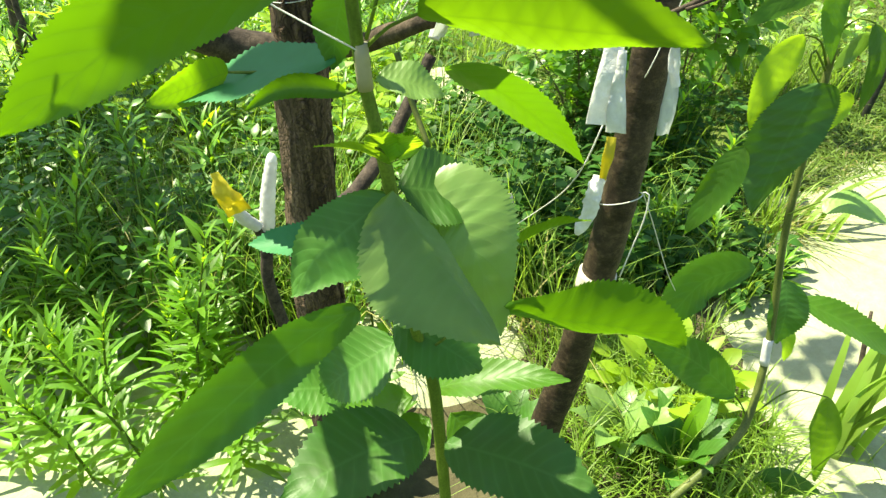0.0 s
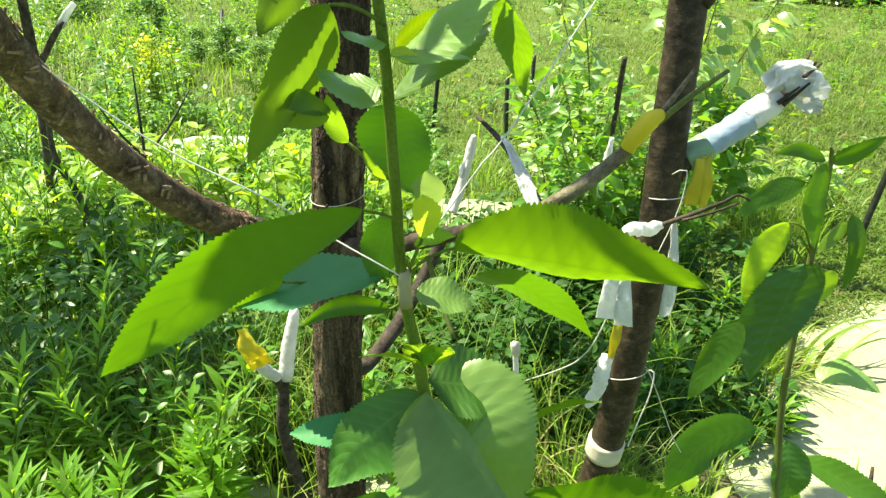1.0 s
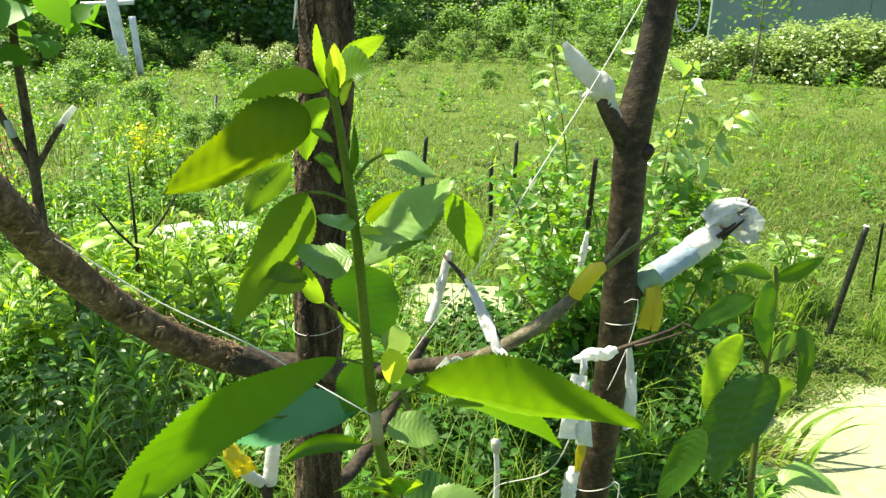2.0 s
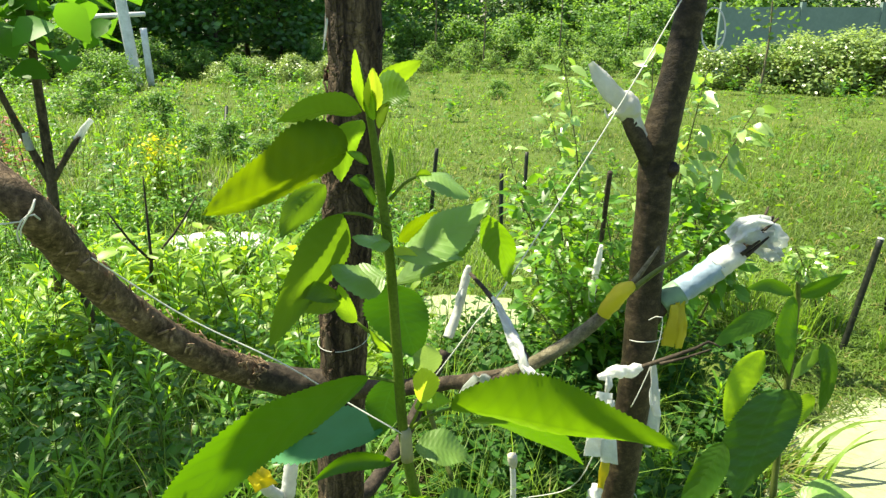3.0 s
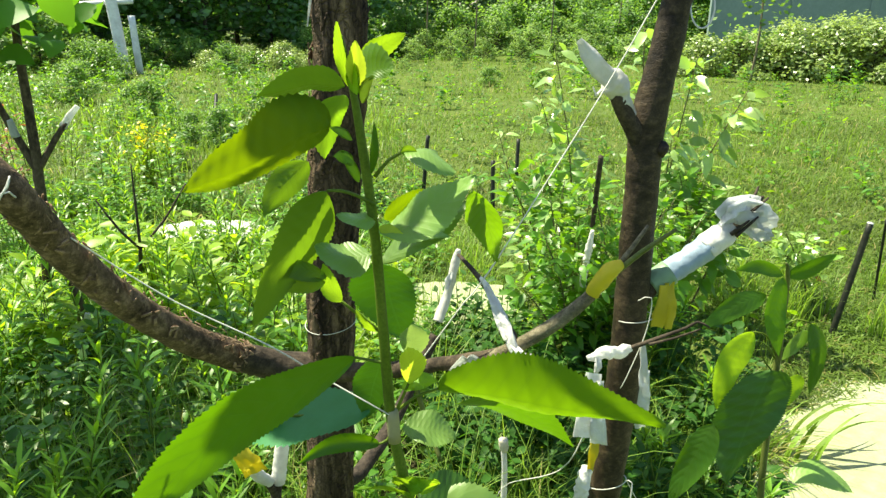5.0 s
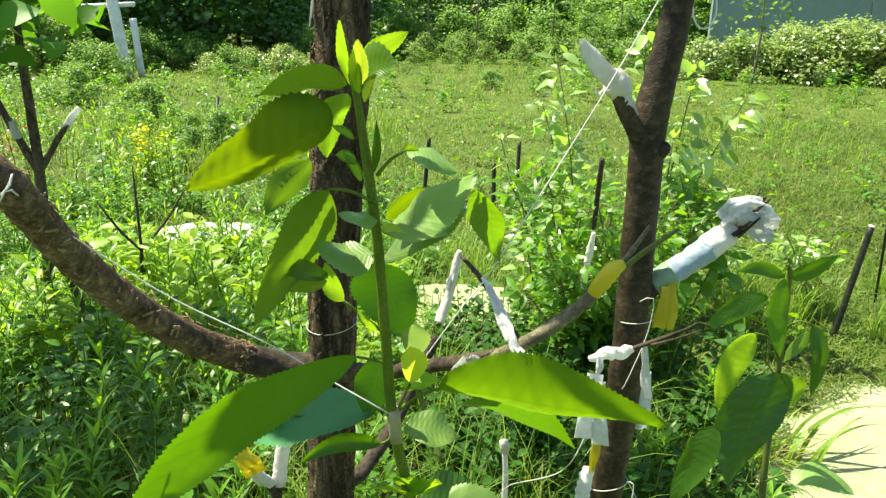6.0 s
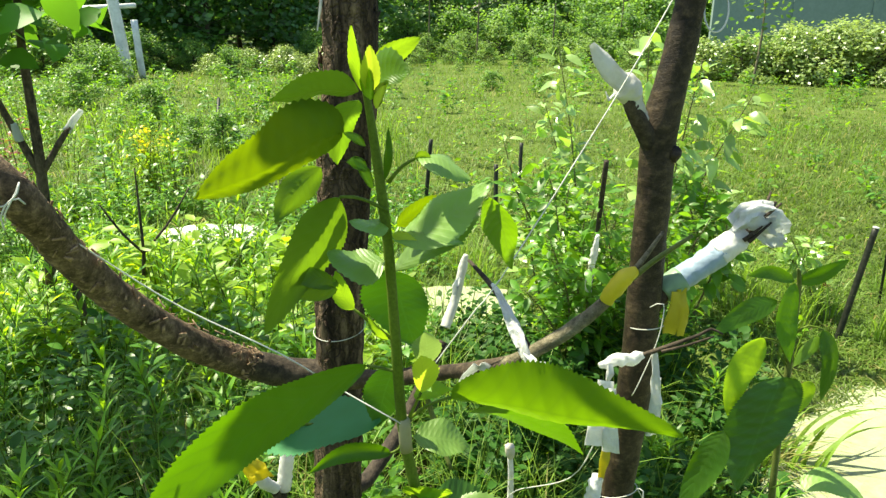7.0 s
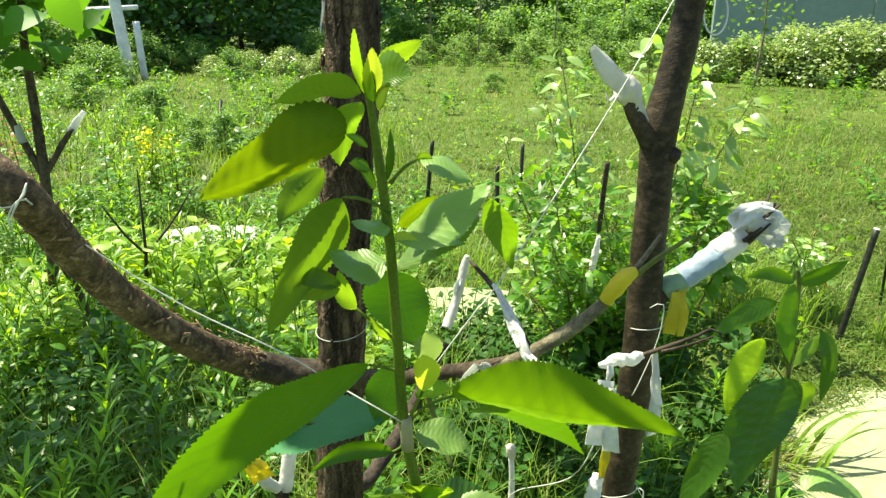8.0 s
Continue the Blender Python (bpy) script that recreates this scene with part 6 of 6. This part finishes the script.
for _ in range(3200):
    y = 3.1 + 7 * rnd.random()
    x = -rnd.uniform(0.05, 0.78) * y
    if keep_off(x, y) or noise.noise(Vector((x * 0.9, y * 0.6, 23))) < -0.05:
        continue
    a = rnd.uniform(0, 6.28)
    reeds.blade((x, y, -0.02), (math.cos(a), math.sin(a)), rnd.uniform(0.15, 0.42), 0.004 + 0.0007 * y, rnd.uniform(0.1, 0.7), 3)
for _ in range(1500):
    y = 3.2 + 6.5 * rnd.random()
    x = rnd.uniform(-0.75, 0.75) * y
    if noise.noise(Vector((x * 0.7, y * 0.5, 17))) < 0.02 or keep_off(x, y):
        continue
    a = rnd.uniform(0, 6.28)
    reeds.blade((x, y, -0.02), (math.cos(a), math.sin(a)), rnd.uniform(0.12, 0.30), 0.005 + 0.0008 * y, rnd.uniform(0.1, 0.6), 3)
single("tall_meadow_grass", reeds, GRASS, "taller loose grass stalks in the meadow", "grass", "stuff")
single("meadow_weeds", wil, WEED_A, "scattered narrow-leaved weeds in the meadow", "weeds", "stuff")
single("meadow_weeds", clump, WEED_B, "scattered leafy weeds in the meadow", "weeds", "stuff")
single("meadow_weed_stems", cst, STEM_GREEN, "thin weed stems in the meadow", "weeds", "stuff")

red = thing("red_shrub", (-3.1, 4.6, 0), "low shrub with reddish leaves", "shrub")
a, b = Mesh(), Mesh()
for k in range(14):
    add_broad(a, b, -3.1 + rnd.gauss(0, 0.25), 4.6 + rnd.gauss(0, 0.2), rnd.uniform(0.35, 0.75), 26, 0.05)
tagged(part("stem", a, BARK_DARK, red), kind="stuff")
tagged(part("foliage", b, FLOWER_RED, red), kind="stuff")

poppy = thing("red_flower", (1.75, 2.75, 0), "small red flower in the grass", "flowers")
a, b = Mesh(), Mesh()
tp = Vector((1.692, 2.750, 0.148))
a.tube([(tp.x, 2.75, -0.01), tuple(tp)], [0.002, 0.0015], 5, 0.1)
for k in range(9):
    b.small_leaf(tp, rdir(0.1, 0.9), (0, 0, 1), 0.028, 0.02, 0.2)
part("stem", a, STEM_GREEN, poppy)
part("blossom", b, FLOWER_RED, poppy, "red blossom")

# ---- trees, hedge, fence and posts round the meadow ----


def tree_kind(h, r, base, n, size, mat, label, name="tree", lumps=26, category="tree"):
    e = thing(name, (0, 0, 0), label, category, "trees and bushes round the meadow")
    tr = Mesh().tube([(0, 0, -0.05), (0.05, 0, h * 0.4), (-0.05, 0.05, h * 0.9)], [0.02 * h / 1.6, 0.014 * h / 1.6, 0.01], 8, 0.3, 0.1)
    f = Mesh()
    for k in range(lumps):
        u = (k + rnd.random()) / lumps
        z = base + (h - base) * u
        a = rnd.uniform(0, 6.28)
        rr = r * math.sin(math.pi * min(0.95, 0.28 + 0.68 * u)) * rnd.uniform(0.3, 1.25)
        c = Vector((rr * math.cos(a), rr * math.sin(a), z))
        tr.tube([(0, 0, z * 0.75), tuple(c)], [0.015, 0.005], 4, 0.6, cap=False)
        k2 = r * rnd.uniform(0.16, 0.50)
        for j in range(n // lumps):
            d = rdir(-0.6, 1.0)
            p = c + Vector((d.x * k2, d.y * k2, d.z * k2 * 0.75)) * rnd.choice((rnd.uniform(0.3, 1.0), rnd.uniform(0.6, 1.25)))
            if p.z < 0.03:
                p.z = rnd.uniform(0.03, 0.15)
            f.tiny_leaf(p, rdir(-0.7, 0.6), d + Vector((0, 0, 0.5)), size * rnd.uniform(0.6, 1.3), size * 0.62)
    part("trunk", tr, BARK_DARK, e)
    part("crown", f, mat, e)
    return e


def plant_rows(src, rows):
    for i, (x, y, s) in enumerate(rows):
        m = pose(x, y, 0, 0, 0, rnd.uniform(0, 360)) @ Matrix.Scale(s, 4)
        if i == 0:
            src.matrix_basis = m
        else:
            o = copy_thing(src, Matrix.Identity(4))
            o.matrix_basis = m


big_dark = tree_kind(5.5, 2.1, 0.2, 6500, 0.20, TREE_DARK, "dense dark green broadleaf tree at the meadow's edge", lumps=44)
plant_rows(big_dark, [(-6.4, 19.5, 1.0), (-4.9, 20.8, 0.95), (-8.6, 19.4, 1.1), (-3.0, 22.5, 0.9), (-11.2, 18.6, 1.0), (-13.8, 17.5, 1.1), (-10, 22, 1.2), (-6.8, 24, 1.3), (-1.0, 25.5, 0.8), (17, 21.5, 1.0)])
mid_tree = tree_kind(6.0, 2.0, 0.3, 6500, 0.21, HAZED_LEAF, "tall green tree at the far end of the meadow", lumps=42)
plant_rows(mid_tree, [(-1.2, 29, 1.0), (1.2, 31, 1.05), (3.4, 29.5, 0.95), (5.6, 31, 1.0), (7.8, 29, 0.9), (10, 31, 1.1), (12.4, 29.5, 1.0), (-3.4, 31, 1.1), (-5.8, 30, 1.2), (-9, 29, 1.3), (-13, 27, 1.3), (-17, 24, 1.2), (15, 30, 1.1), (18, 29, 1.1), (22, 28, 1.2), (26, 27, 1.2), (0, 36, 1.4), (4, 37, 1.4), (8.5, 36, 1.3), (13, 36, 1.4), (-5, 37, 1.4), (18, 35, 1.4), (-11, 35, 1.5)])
bush = tree_kind(0.95, 0.85, 0.0, 4200, 0.085, HEDGE_LEAF, "rounded pale green bush at the meadow's edge", "bush", 34, "bush")
plant_rows(bush, [(5.4, 14.6, 0.75), (6.1, 14.3, 0.85), (6.9, 14.1, 0.95), (7.7, 13.9, 1.0), (8.5, 13.7, 1.0), (9.3, 13.6, 1.05), (10.1, 13.5, 1.1), (11.0, 13.4, 1.1), (11.9, 13.3, 1.15), (12.9, 13.2, 1.15), (7.3, 14.8, 1.0), (8.6, 14.7, 1.1), (9.9, 14.6, 1.15), (11.3, 14.5, 1.2), (-3.6, 16.4, 0.55), (-4.4, 16.2, 0.5), (-2.9, 17.0, 0.5), (-5.2, 16.0, 0.4)])
bush2 = tree_kind(1.5, 1.0, 0.0, 3600, 0.11, TREE_LEAF, "rounded green bush under the trees", "bush", 30, "bush")
plant_rows(bush2, [(-3.3, 18.4, 0.6), (-5.9, 16.8, 0.45), (-7.0, 16.4, 0.6), (-8.9, 15.8, 0.85), (-10.0, 15.2, 0.95), (-6.6, 14.0, 0.42), (-7.2, 14.2, 0.45), (-2.3, 19.6, 0.75), (-1.0, 21, 0.8), (0.4, 22, 0.9), (1.8, 22.8, 0.85), (3.1, 22, 0.9), (4.4, 21.2, 0.8), (5.5, 20.4, 0.8), (2.6, 25.4, 1.0), (5.0, 24.6, 1.2), (-0.6, 24, 0.9), (6.6, 23.0, 1.2), (4.4, 27.4, 1.7), (6.8, 26.4, 1.7), (8.6, 25.5, 1.5), (-11.5, 14.4, 0.9), (-6.6, 13.6, 0.45), (-4.4, 14.6, 0.4), (-2.15, 6.7, 0.24), (-2.5, 6.9, 0.2), (-3.6, 8.5, 0.3), (-1.75, 6.4, 0.16), (0.9, 12.6, 0.2), (1.9, 12.9, 0.16), (-5.2, 10, 0.35), (10.5, 24.5, 1.5)])
shrub = tree_kind(1.1, 0.8, 0.0, 2000, 0.09, SHRUB_LEAF, "loose pale green shrub in tall grass", "bush", 26, "bush")
plant_rows(shrub, [(-1.6, 18.2, 0.37), (-0.7, 18.8, 0.43), (0.3, 19.4, 0.56), (1.3, 19.2, 0.43), (2.2, 18.8, 0.50), (3.0, 18.6, 0.56), (3.9, 18.2, 0.56), (4.7, 17.6, 0.56), (0.8, 20.6, 0.68), (2.6, 20.4, 0.74), (4.2, 19.8, 0.74), (5.4, 18.8, 0.68), (-0.4, 20.2, 0.62), (1.8, 21.6, 0.87), (3.6, 21.4, 0.87), (5.3, 16.6, 0.37), (0.4, 16.4, 0.19), (2.0, 16.0, 0.17), (3.2, 15.6, 0.19), (1.2, 15.0, 0.14), (-0.8, 16.2, 0.19)])
for x, y, h in ((0.95, 19.5, 3.2), (3.1, 20.0, 3.4), (5.1, 20.5, 3.0), (5.75, 12.9, 1.9), (-2.3, 18.5, 3.6), (-0.4, 20.5, 3.4)):
    p = thing("slim_tree", (x, y, 0), "slim young tree with a bare thin trunk", "tree", "slim young trees")
    part("trunk", Mesh().tube([(x, y, -0.05), (x + 0.06, y, h * 0.5), (x, y, h)], [0.025, 0.02, 0.010], 7, 0.3, 0.1), BARK_GREY, p)
    c = Mesh()
    for k in range(160):
        q = Vector((x + rnd.gauss(0, 0.35), y + rnd.gauss(0, 0.35), h * rnd.uniform(0.35, 1.05)))
        c.tiny_leaf(q, rdir(-0.6, 0.4), rdir(0, 1), 0.12, 0.07)
    part("crown", c, TREE_LEAF, p)

fence = thing("garden_fence", (9, 19, 0), "pale grey-green concrete panel fence behind the bushes", "fence")
for i in range(9):
    x = 7.2 + i * 2.1
    part("panel", Mesh().box((x + 1.05, 19.0, 0.85), (1.98, 0.06, 1.7)), CONCRETE, fence, smooth=False)
    part("post", Mesh().box((x, 19.0, 0.9), (0.12, 0.12, 1.85)), CONCRETE, fence, smooth=False)

for foot, top in (((-6.70, -0.05), (-6.86, 2.4)), ((-6.40, -0.05), (-6.42, 1.18))):
    p = thing("white_post", (foot[0], 15.0, 0), "white painted leaning wooden post", "post")
    part("shaft", Mesh().tube([(foot[0], 15.0, foot[1]), (top[0], 15.0, top[1])], [0.125, 0.115] if top[1] > 2 else [0.075, 0.07], 10, 0.3, 0.04), WHITE_PAINT, p)
rail = thing("white_rail", (-6.9, 15.12, 1.42), "white horizontal rail across the posts", "rail")
part("shaft", Mesh().tube([(-7.5, 15.12, 1.41), (-6.40, 15.12, 1.46)], [0.05, 0.05], 8, 0.4, 0.03), WHITE_PAINT, rail)
